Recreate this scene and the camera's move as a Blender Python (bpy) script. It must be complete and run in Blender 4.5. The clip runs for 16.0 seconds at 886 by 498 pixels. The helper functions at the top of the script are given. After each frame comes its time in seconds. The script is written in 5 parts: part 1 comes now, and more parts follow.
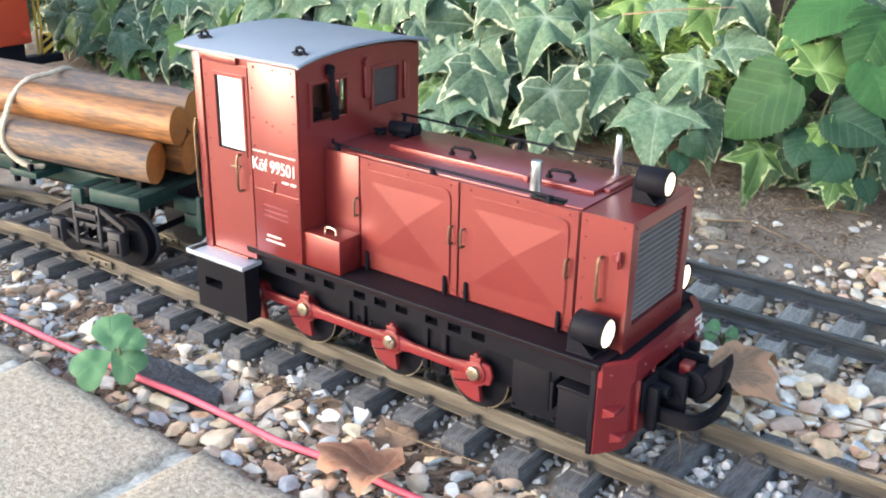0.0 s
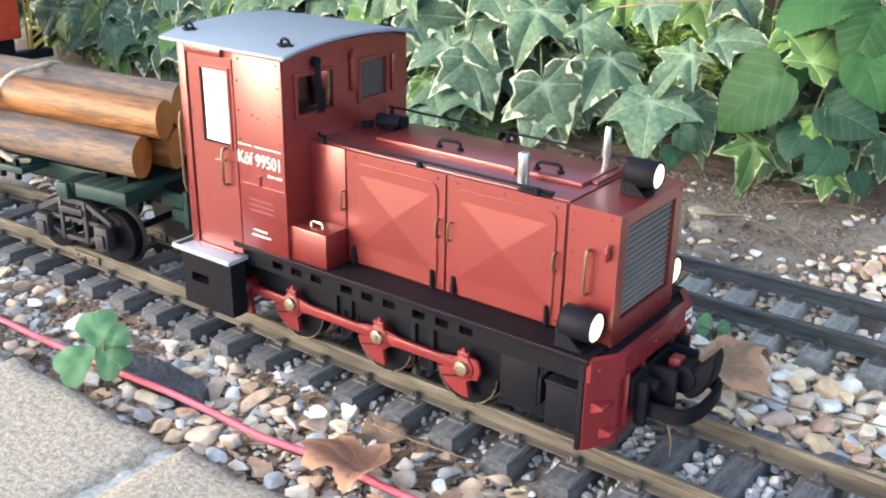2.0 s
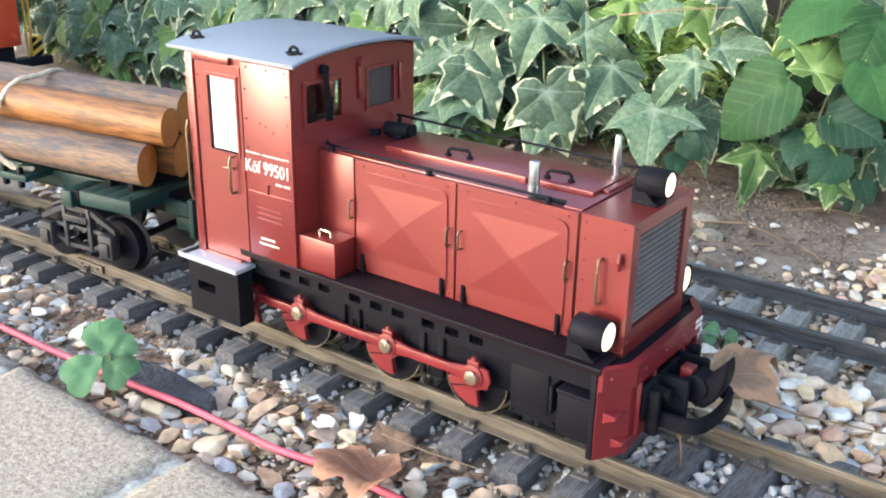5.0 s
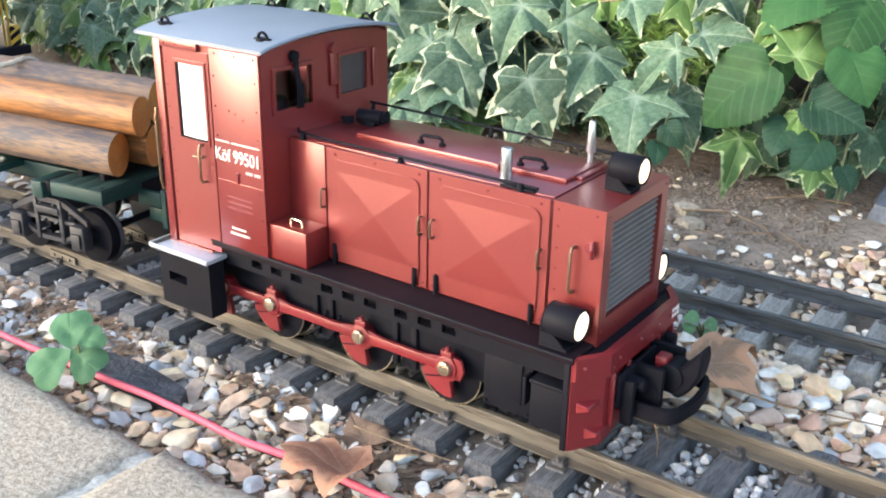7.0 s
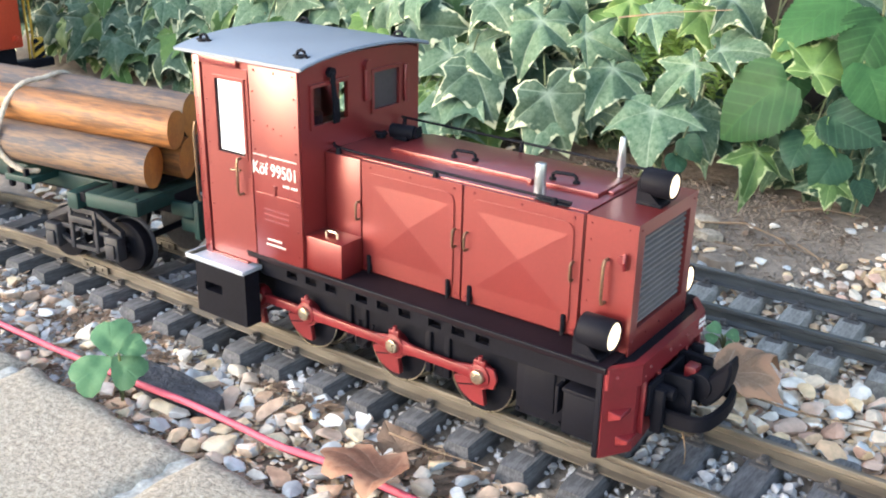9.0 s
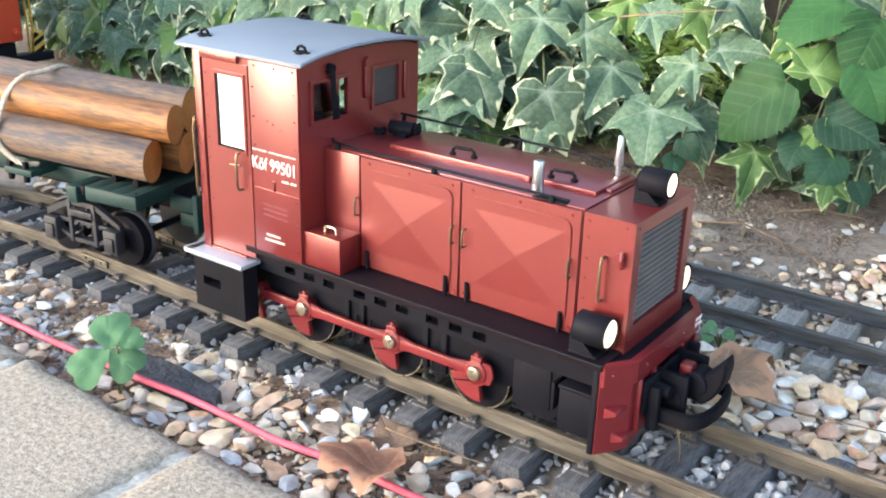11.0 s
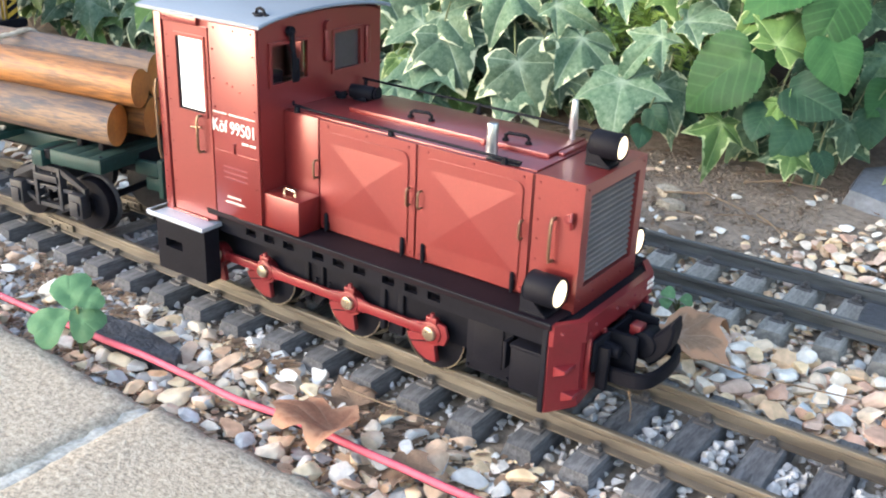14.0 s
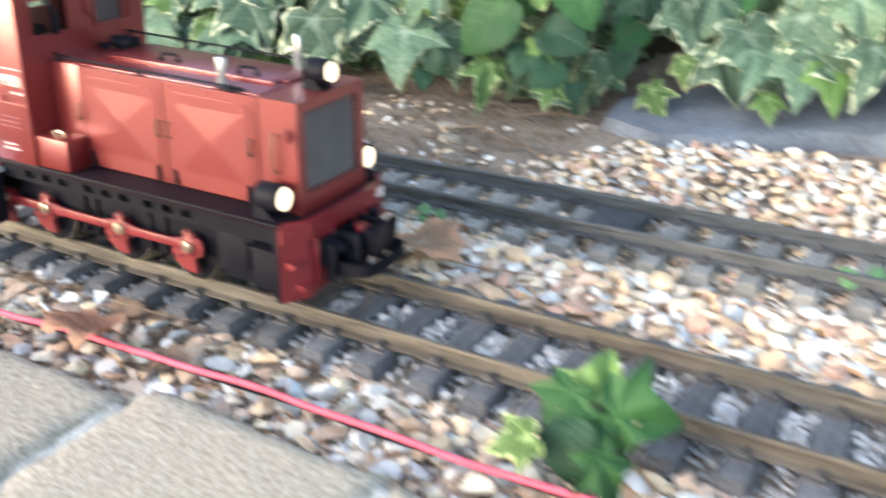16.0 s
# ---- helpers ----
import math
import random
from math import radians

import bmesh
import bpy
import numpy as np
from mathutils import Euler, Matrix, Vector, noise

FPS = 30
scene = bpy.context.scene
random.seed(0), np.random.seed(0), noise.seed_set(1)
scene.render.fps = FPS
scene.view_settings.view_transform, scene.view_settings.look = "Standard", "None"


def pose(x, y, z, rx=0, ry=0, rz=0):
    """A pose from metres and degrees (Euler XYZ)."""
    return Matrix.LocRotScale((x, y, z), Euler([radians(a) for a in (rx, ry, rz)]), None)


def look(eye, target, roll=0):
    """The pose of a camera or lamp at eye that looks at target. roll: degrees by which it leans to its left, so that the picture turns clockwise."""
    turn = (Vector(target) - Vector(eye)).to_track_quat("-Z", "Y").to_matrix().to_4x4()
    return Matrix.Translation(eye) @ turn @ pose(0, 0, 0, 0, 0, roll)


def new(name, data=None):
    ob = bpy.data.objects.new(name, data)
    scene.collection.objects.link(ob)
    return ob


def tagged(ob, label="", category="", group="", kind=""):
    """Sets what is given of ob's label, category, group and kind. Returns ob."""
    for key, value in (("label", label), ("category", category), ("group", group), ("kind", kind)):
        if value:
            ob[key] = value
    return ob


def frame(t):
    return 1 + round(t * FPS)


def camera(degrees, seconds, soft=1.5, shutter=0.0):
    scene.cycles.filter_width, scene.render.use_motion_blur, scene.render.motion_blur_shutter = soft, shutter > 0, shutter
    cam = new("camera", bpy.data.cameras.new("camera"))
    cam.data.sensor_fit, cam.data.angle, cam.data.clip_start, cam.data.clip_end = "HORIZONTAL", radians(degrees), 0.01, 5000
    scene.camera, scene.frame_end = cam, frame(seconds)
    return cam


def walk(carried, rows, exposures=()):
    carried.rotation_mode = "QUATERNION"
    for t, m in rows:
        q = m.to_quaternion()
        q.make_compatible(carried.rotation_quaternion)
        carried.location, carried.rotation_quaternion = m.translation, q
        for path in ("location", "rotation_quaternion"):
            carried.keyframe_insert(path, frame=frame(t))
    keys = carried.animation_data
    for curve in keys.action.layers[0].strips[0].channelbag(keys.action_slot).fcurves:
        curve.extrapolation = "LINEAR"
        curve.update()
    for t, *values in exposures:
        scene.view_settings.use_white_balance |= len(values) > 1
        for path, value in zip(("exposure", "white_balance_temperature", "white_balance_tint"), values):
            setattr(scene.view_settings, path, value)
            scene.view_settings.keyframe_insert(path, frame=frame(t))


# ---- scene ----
cam = camera(48.2, 16.0, soft=2.0, shutter=0.7)
PATH = [
    (0, (0.249, -0.335, 0.222), (-0.857, 1.154, -0.525), 1.0),
    (0.5, (0.25, -0.333, 0.221), (-0.852, 1.159, -0.529), 1.0),
    (1, (0.25, -0.329, 0.22), (-0.846, 1.164, -0.536), 1.0),
    (1.5, (0.252, -0.327, 0.22), (-0.84, 1.167, -0.539), 1.0),
    (2, (0.25, -0.329, 0.219), (-0.851, 1.161, -0.534), 0.9),
    (2.5, (0.249, -0.332, 0.22), (-0.852, 1.159, -0.531), 0.8),
    (3, (0.247, -0.333, 0.221), (-0.853, 1.16, -0.526), 0.8),
    (5.5, (0.244, -0.33, 0.218), (-0.849, 1.172, -0.522), 1.0),
    (6, (0.245, -0.324, 0.217), (-0.845, 1.178, -0.529), 0.9),
    (6.5, (0.246, -0.324, 0.217), (-0.839, 1.179, -0.534), 0.9),
    (7, (0.247, -0.322, 0.216), (-0.831, 1.183, -0.541), 0.9),
    (7.5, (0.245, -0.323, 0.217), (-0.832, 1.185, -0.535), 0.9),
    (8, (0.245, -0.33, 0.218), (-0.836, 1.178, -0.53), 0.9),
    (8.5, (0.243, -0.336, 0.221), (-0.845, 1.171, -0.52), 0.9),
    (11, (0.244, -0.339, 0.221), (-0.84, 1.169, -0.522), 1.6),
    (11.5, (0.246, -0.337, 0.221), (-0.838, 1.169, -0.526), 1.7),
    (12, (0.246, -0.338, 0.221), (-0.834, 1.166, -0.534), 1.8),
    (12.5, (0.248, -0.338, 0.22), (-0.824, 1.168, -0.542), 1.9),
    (13, (0.252, -0.333, 0.219), (-0.814, 1.173, -0.552), 1.9),
    (13.5, (0.251, -0.337, 0.219), (-0.809, 1.17, -0.558), 2.0),
    (14, (0.259, -0.337, 0.217), (-0.794, 1.173, -0.566), 2.3),
    (14.5, (0.263, -0.338, 0.219), (-0.793, 1.169, -0.566), 2.4),
    (15, (0.263, -0.338, 0.219), (-0.786, 1.171, -0.57), 2.7),
    (15.5, (0.29, -0.34, 0.217), (-0.689, 1.216, -0.572), 3.0),
    (16, (0.36, -0.358, 0.216), (-0.517, 1.243, -0.6), 0.8),
]
walk(cam, [(t, look(eye, target, roll)) for t, eye, target, roll in PATH])

# ---- light ----
sky_world = bpy.data.worlds.new("sky")
scene.world = sky_world
sky_world.use_nodes = True
wn = sky_world.node_tree.nodes
sky = wn.new("ShaderNodeTexSky")
sky.sky_type, sky.sun_disc = "NISHITA", False
SUN_FROM = Vector((-0.60, -0.76, 0.24)).normalized()
sky.sun_elevation = math.asin(SUN_FROM.z)
sky.sun_rotation = math.atan2(SUN_FROM.x, SUN_FROM.y)
wn["Background"].inputs["Strength"].default_value = 0.35
haze = wn.new("ShaderNodeHueSaturation")
haze.inputs["Saturation"].default_value = 0.86
sky_world.node_tree.links.new(sky.outputs[0], haze.inputs["Color"])
sky_world.node_tree.links.new(haze.outputs[0], wn["Background"].inputs[0])
sun_data = bpy.data.lights.new("sun", "SUN")
sun_data.energy, sun_data.angle, sun_data.color = 1.78, radians(52), (1.01, 0.975, 0.94)
sun = new("sun", sun_data)
sun.matrix_world = look(SUN_FROM * 5, (0, 0, 0))
scene.view_settings.exposure = 1.41


# ---- materials ----
def surface(name, colour, second=None, rough=0.5, metal=0.0, grain=300.0, stain=25.0, bump=0.15, depth=0.0004,
            stretch=(1, 1, 1), vary=0.25, shine=0.5, coat=0.0, coat_rough=0.25, island=False, piece=0.0, contrast=1.0):
    """A surface with fine grain and broad stains between two colours, and fine relief."""
    m = bpy.data.materials.new(name)
    m.use_nodes = True
    nt = m.node_tree
    n, l = nt.nodes, nt.links
    b = n["Principled BSDF"]
    second = second or tuple(c * (1 - vary) for c in colour)
    tc = n.new("ShaderNodeTexCoord")
    mp = n.new("ShaderNodeMapping")
    mp.inputs["Scale"].default_value = stretch
    l.new(tc.outputs["Object"], mp.inputs["Vector"])
    fine, broad = n.new("ShaderNodeTexNoise"), n.new("ShaderNodeTexNoise")
    fine.inputs["Scale"].default_value, fine.inputs["Detail"].default_value = grain, 4
    broad.inputs["Scale"].default_value, broad.inputs["Detail"].default_value = stain, 5
    l.new(mp.outputs[0], fine.inputs["Vector"])
    l.new(mp.outputs[0], broad.inputs["Vector"])
    both = n.new("ShaderNodeMath")
    both.operation = "MULTIPLY_ADD"
    both.inputs[1].default_value = 0.45
    scaled = n.new("ShaderNodeMath")
    scaled.operation = "MULTIPLY"
    scaled.inputs[1].default_value = 0.55
    l.new(broad.outputs["Fac"], scaled.inputs[0])
    l.new(fine.outputs["Fac"], both.inputs[0])
    l.new(scaled.outputs[0], both.inputs[2])
    ramp = n.new("ShaderNodeValToRGB")
    ramp.color_ramp.elements[0].position, ramp.color_ramp.elements[1].position = 0.5 - 0.14 / contrast, 0.5 + 0.14 / contrast
    ramp.color_ramp.elements[0].color, ramp.color_ramp.elements[1].color = (*second, 1), (*colour, 1)
    l.new(both.outputs[0], ramp.inputs[0])
    out = ramp.outputs[0]
    if island or piece:
        hsv = n.new("ShaderNodeHueSaturation")
        ran = n.new("ShaderNodeNewGeometry" if island else "ShaderNodeObjectInfo")
        rng = n.new("ShaderNodeMapRange")
        spread = piece or 0.3
        rng.inputs["To Min"].default_value, rng.inputs["To Max"].default_value = 1 - spread, 1 + spread
        l.new(ran.outputs["Random Per Island" if island else "Random"], rng.inputs["Value"])
        l.new(rng.outputs[0], hsv.inputs["Value"])
        l.new(out, hsv.inputs["Color"])
        out = hsv.outputs[0]
    l.new(out, b.inputs["Base Color"])
    rr = n.new("ShaderNodeMapRange")
    rr.inputs["To Min"].default_value, rr.inputs["To Max"].default_value = rough * 0.82, min(1, rough * 1.18)
    l.new(both.outputs[0], rr.inputs["Value"])
    l.new(rr.outputs[0], b.inputs["Roughness"])
    b.inputs["Metallic"].default_value, b.inputs["Specular IOR Level"].default_value = metal, shine
    b.inputs["Coat Weight"].default_value, b.inputs["Coat Roughness"].default_value = coat, coat_rough
    bp = n.new("ShaderNodeBump")
    bp.inputs["Strength"].default_value, bp.inputs["Distance"].default_value = bump, depth
    l.new(both.outputs[0], bp.inputs["Height"])
    l.new(bp.outputs[0], b.inputs["Normal"])
    return m


def pebble_surface(name, colours, rough=0.6, grain=260.0):
    """Stones of several colours, one picked for each stone."""
    m = surface(name, (1.14, 1.11, 1.06), (0.66, 0.62, 0.57), rough=rough, grain=grain, stain=110, bump=0.5, depth=0.0007)
    n, l = m.node_tree.nodes, m.node_tree.links
    b = n["Principled BSDF"]
    old = b.inputs["Base Color"].links[0].from_socket
    geo, ramp, mix = n.new("ShaderNodeNewGeometry"), n.new("ShaderNodeValToRGB"), n.new("ShaderNodeMix")
    ramp.color_ramp.interpolation = "CONSTANT"
    e = ramp.color_ramp.elements
    while len(e) < len(colours):
        e.new(0.5)
    for i, c in enumerate(colours):
        e[i].position, e[i].color = i / len(colours), (*c, 1)
    mix.data_type, mix.blend_type = "RGBA", "MULTIPLY"
    mix.inputs["Factor"].default_value = 1
    l.new(geo.outputs["Random Per Island"], ramp.inputs[0])
    l.new(old, mix.inputs[6])
    l.new(ramp.outputs[0], mix.inputs[7])
    l.new(mix.outputs[2], b.inputs["Base Color"])
    return m


def leaf_surface(name, inner, inner_b, rim_colour, rough=0.55, rim_at=0.72, veins=(0.5, 0.6, 0.4), ribs=0.0):
    """A leaf blade: mottled middle, pale veins and a margin that follows the leaf's own rim."""
    m = surface(name, inner, inner_b, rough=rough, grain=46, stain=14, bump=0.2, depth=0.0008, piece=0.28, shine=0.18)
    n, l = m.node_tree.nodes, m.node_tree.links
    b = n["Principled BSDF"]
    old = b.inputs["Base Color"].links[0].from_socket
    at, vn = n.new("ShaderNodeAttribute"), n.new("ShaderNodeAttribute")
    at.attribute_name, vn.attribute_name = "rim", "vein"
    wob, add = n.new("ShaderNodeTexNoise"), n.new("ShaderNodeMath")
    wob.inputs["Scale"].default_value = 6.5
    wob.inputs["Detail"].default_value = 7
    tc = n.new("ShaderNodeTexCoord")
    l.new(tc.outputs["Object"], wob.inputs["Vector"])
    add.operation, add.inputs[1].default_value = "MULTIPLY_ADD", 0.75
    l.new(wob.outputs["Fac"], add.inputs[0])
    l.new(at.outputs["Fac"], add.inputs[2])
    ramp = n.new("ShaderNodeValToRGB")
    ramp.color_ramp.elements[0].position, ramp.color_ramp.elements[1].position = min(0.98, rim_at * 0.84 + 0.15), min(1.0, rim_at * 0.84 + 0.26)
    half = n.new("ShaderNodeMath")
    half.operation, half.inputs[1].default_value = "SUBTRACT", 0.36 if rim_at < 1 else 1.5
    if rim_at < 1:
        info, span = n.new("ShaderNodeObjectInfo"), n.new("ShaderNodeMapRange")
        span.inputs["To Min"].default_value, span.inputs["To Max"].default_value = 0.31, 0.46
        l.new(info.outputs["Random"], span.inputs["Value"])
        l.new(span.outputs[0], half.inputs[1])
    l.new(add.outputs[0], half.inputs[0])
    l.new(half.outputs[0], ramp.inputs[0])
    vmix, mix = n.new("ShaderNodeMix"), n.new("ShaderNodeMix")
    for x in (vmix, mix):
        x.data_type = "RGBA"
    vs = n.new("ShaderNodeMath")
    vs.operation, vs.inputs[1].default_value = "MULTIPLY", 0.55
    l.new(vn.outputs["Fac"], vs.inputs[0])
    l.new(vs.outputs[0], vmix.inputs["Factor"])
    l.new(old, vmix.inputs[6])
    vmix.inputs[7].default_value = (*veins, 1)
    l.new(ramp.outputs[0], mix.inputs["Factor"])
    l.new(vmix.outputs[2], mix.inputs[6])
    mix.inputs[7].default_value = (*rim_colour, 1)
    l.new(mix.outputs[2], b.inputs["Base Color"])
    if ribs:
        # side ribs slanting from the midrib to the margin
        sep, ab, slant, rib = n.new("ShaderNodeSeparateXYZ"), n.new("ShaderNodeMath"), n.new("ShaderNodeMath"), n.new("ShaderNodeMath")
        line, rmix = n.new("ShaderNodeMapRange"), n.new("ShaderNodeMix")
        ab.operation, slant.operation, rib.operation = "ABSOLUTE", "MULTIPLY_ADD", "PINGPONG"
        l.new(tc.outputs["Object"], sep.inputs[0])
        l.new(sep.outputs["X"], ab.inputs[0])
        l.new(ab.outputs[0], slant.inputs[0])
        slant.inputs[1].default_value = -0.8
        l.new(sep.outputs["Y"], slant.inputs[2])
        l.new(slant.outputs[0], rib.inputs[0])
        rib.inputs[1].default_value = 0.075
        line.inputs["From Min"].default_value, line.inputs["From Max"].default_value = 0.0, 0.022
        line.inputs["To Min"].default_value, line.inputs["To Max"].default_value = ribs, 0.0
        l.new(rib.outputs[0], line.inputs["Value"])
        rmix.data_type = "RGBA"
        l.new(line.outputs[0], rmix.inputs["Factor"])
        l.new(mix.outputs[2], rmix.inputs[6])
        rmix.inputs[7].default_value = (*veins, 1)
        l.new(rmix.outputs[2], b.inputs["Base Color"])
        bend = n.new("ShaderNodeBump")
        bend.inputs["Strength"].default_value, bend.inputs["Distance"].default_value = 0.35, 0.0012
        l.new(rib.outputs[0], bend.inputs["Height"])
        l.new(b.inputs["Normal"].links[0].from_socket, bend.inputs["Normal"])
        l.new(bend.outputs[0], b.inputs["Normal"])
    return m


def glass(name, tint=(0.9, 0.95, 0.95), rough=0.02):
    m = bpy.data.materials.new(name)
    m.use_nodes = True
    b = m.node_tree.nodes["Principled BSDF"]
    b.inputs["Base Color"].default_value = (*tint, 1)
    b.inputs["Roughness"].default_value = rough
    b.inputs["Transmission Weight"].default_value = 1.0
    b.inputs["IOR"].default_value = 1.2
    return m


def glow(name, colour, strength):
    m = bpy.data.materials.new(name)
    m.use_nodes = True
    b = m.node_tree.nodes["Principled BSDF"]
    b.inputs["Base Color"].default_value = (*colour, 1)
    b.inputs["Emission Color"].default_value = (*colour, 1)
    b.inputs["Emission Strength"].default_value = strength
    return m


RED = surface("red_satin_paint", (0.195, 0.0175, 0.0175), (0.165, 0.0145, 0.0145), shine=0.7, metal=0.42, coat=0.75, coat_rough=0.32, rough=0.36, grain=900, stain=30, bump=0.06, depth=0.0001)
RED_PART = surface("red_moulded_plastic", (0.15, 0.010, 0.0145), (0.115, 0.0075, 0.010), rough=0.42, grain=700, stain=40, bump=0.08, depth=0.0001)
BLACK = surface("black_moulded_plastic", (0.005, 0.005, 0.0075), (0.008, 0.008, 0.012), shine=0.08, rough=0.56, grain=800, stain=50, bump=0.1, depth=0.0001)
DECK = surface("dark_walkway_paint", (0.009, 0.005, 0.007), (0.012, 0.007, 0.010), shine=0.08, rough=0.6, grain=900, stain=40, bump=0.15, depth=0.00015)
ROOF = surface("pale_grey_roof_paint", (0.185, 0.212, 0.25), (0.15, 0.172, 0.205), rough=0.42, grain=900, stain=18, bump=0.08, depth=0.0001)
SILVER = surface("silver_paint", (0.44, 0.48, 0.55), (0.37, 0.40, 0.46), rough=0.38, metal=0.35, grain=900, stain=60, bump=0.1, depth=0.0001)
CHROME = surface("polished_metal_pipe", (0.50, 0.51, 0.53), (0.38, 0.39, 0.41), rough=0.3, metal=0.92, grain=900, stain=120, bump=0.08, depth=0.0001)
DULL_PANE = surface("dull_window_pane", (0.05, 0.04, 0.044), (0.035, 0.028, 0.03), rough=0.25, grain=500, stain=60, bump=0.03)
NICKEL = surface("nickel_screw", (0.62, 0.55, 0.42), (0.5, 0.44, 0.33), rough=0.28, metal=0.95, grain=1200, stain=200, bump=0.1, depth=0.0001)
BRASS_WIRE = surface("bronze_wire", (0.17, 0.105, 0.066), (0.10, 0.06, 0.038), rough=0.4, metal=0.6, grain=900, stain=100)
GRILLE = surface("grey_grille_plastic", (0.135, 0.122, 0.118), (0.09, 0.082, 0.08), rough=0.5, grain=900, stain=80)
LAMP_ON = glow("lit_lamp_lens", (1.0, 0.80, 0.54), 0.9)
PANE = glass("window_pane")
WHITE = surface("opaque_white_pane", (0.86, 0.86, 0.85), (0.82, 0.82, 0.81), rough=0.2, grain=500, stain=30, bump=0.02)
LETTER = surface("white_lettering", (0.8, 0.76, 0.72), (0.66, 0.6, 0.56), rough=0.5, grain=900, stain=200)
RAIL_BRASS = surface("tarnished_brass_rail", (0.155, 0.130, 0.100), (0.062, 0.05, 0.039), contrast=1.5, rough=0.48, metal=0.25, grain=220, stain=40, bump=0.25, stretch=(0.15, 1, 1))
RAIL_DARK = surface("blackened_steel_rail", (0.145, 0.145, 0.145), (0.05, 0.05, 0.051), rough=0.42, metal=0.35, grain=300, stain=40, bump=0.2, stretch=(0.15, 1, 1))
TIE = surface("weathered_grey_sleeper", (0.14, 0.134, 0.136), (0.046, 0.043, 0.044), contrast=1.2, rough=0.82, grain=1500, stain=420, bump=0.6, depth=0.0009, stretch=(1, 0.16, 1), piece=0.22)
TIE_PALE = surface("pale_grey_sleeper", (0.31, 0.285, 0.252), (0.135, 0.122, 0.106), rough=0.78, grain=1500, stain=380, bump=0.6, depth=0.0009, stretch=(1, 0.2, 1), piece=0.18)
CHAIR = surface("rusty_grey_rail_clip", (0.10, 0.09, 0.085), (0.05, 0.042, 0.038), rough=0.65, grain=500, stain=120, bump=0.4)
GREEN = surface("dark_green_wagon_paint", (0.008, 0.036, 0.033), (0.005, 0.021, 0.020), shine=0.3, rough=0.55, grain=400, stain=50, bump=0.2, stretch=(0.3, 1, 1))
DECK_TOP = surface("worn_green_deck", (0.018, 0.042, 0.038), (0.008, 0.022, 0.02), shine=0.2, rough=0.8, grain=400, stain=60, bump=0.4)
BOGIE = surface("grey_black_bogie", (0.032, 0.032, 0.039), (0.013, 0.013, 0.017), shine=0.3, rough=0.55, grain=500, stain=80, bump=0.25)
BARK_RED = surface("varnished_orange_log", (0.30, 0.125, 0.036), (0.105, 0.045, 0.02), contrast=1.5, rough=0.55, grain=1100, stain=230, bump=0.45, depth=0.0014, stretch=(0.09, 1, 1), shine=0.35, coat=0.0)
BARK_DARK = surface("weathered_brown_log", (0.175, 0.110, 0.070), (0.058, 0.050, 0.055), contrast=1.8, rough=0.68, grain=1100, stain=210, bump=0.6, depth=0.0016, stretch=(0.11, 1, 1), shine=0.3)
LOG_END = surface("sawn_log_end", (0.47, 0.21, 0.045), (0.31, 0.125, 0.028), rough=0.5, grain=500, stain=90, bump=0.3)
ROPE = surface("pale_rope", (0.52, 0.44, 0.34), (0.34, 0.27, 0.2), rough=0.85, grain=900, stain=300, bump=0.6)
ORANGE = surface("orange_red_wagon_paint", (0.50, 0.055, 0.02), (0.4, 0.04, 0.016), rough=0.45, grain=500, stain=30)
YELLOW = surface("yellow_paint", (0.55, 0.33, 0.03), (0.4, 0.24, 0.03), rough=0.5, grain=500, stain=60)
WIRE_PINK = surface("pink_wire_insulation", (0.62, 0.095, 0.14), (0.45, 0.06, 0.09), rough=0.6, grain=500, stain=60)
PAVER = surface("sandy_concrete_paver", (0.46, 0.39, 0.30), (0.205, 0.168, 0.125), contrast=1.2, rough=0.92, grain=1100, stain=420, bump=0.8, depth=0.0013, piece=0.08)
JOINT = surface("grey_mortar", (0.50, 0.48, 0.43), (0.20, 0.195, 0.17), rough=0.9, grain=500, stain=110, bump=0.7, depth=0.001)
SOIL = surface("dry_brown_soil", (0.30, 0.235, 0.178), (0.15, 0.112, 0.083), rough=0.95, grain=170, stain=14, bump=1.0, depth=0.006)
# backing seen through leaf gaps; the foliage's shade is put into this colour
GAP_BACKING = surface("near_black_gap_backing", (0.035, 0.027, 0.018), (0.012, 0.010, 0.007), rough=0.95, grain=120, stain=20, bump=1.0, depth=0.006)
SLATE = surface("blue_grey_slate", (0.18, 0.195, 0.225), (0.075, 0.084, 0.10), rough=0.55, grain=260, stain=30, bump=0.6, depth=0.002)
DARK_SLATE = surface("wet_black_slate", (0.075, 0.075, 0.084), (0.028, 0.027, 0.031), rough=0.6, grain=420, stain=110, bump=0.9, depth=0.003)
DULL_LEAF = leaf_surface("dull_rotting_leaf", (0.19, 0.125, 0.085), (0.12, 0.075, 0.05), (0.2, 0.13, 0.09), rough=0.85, veins=(0.2, 0.14, 0.1))
TAN_LEAF = leaf_surface("pale_tan_dry_leaf", (0.37, 0.235, 0.15), (0.27, 0.155, 0.09), (0.40, 0.22, 0.13), rough=0.75, veins=(0.5, 0.36, 0.27))
DRY_LEAF = leaf_surface("dry_brown_leaf", (0.30, 0.145, 0.088), (0.19, 0.085, 0.05), (0.34, 0.18, 0.11), rough=0.7, veins=(0.42, 0.25, 0.16))
STICK = surface("dry_twig", (0.24, 0.16, 0.10), (0.12, 0.08, 0.05), rough=0.85, grain=300, stain=80)
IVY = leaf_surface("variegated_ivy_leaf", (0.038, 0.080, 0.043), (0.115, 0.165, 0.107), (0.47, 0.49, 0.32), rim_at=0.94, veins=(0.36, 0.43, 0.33))
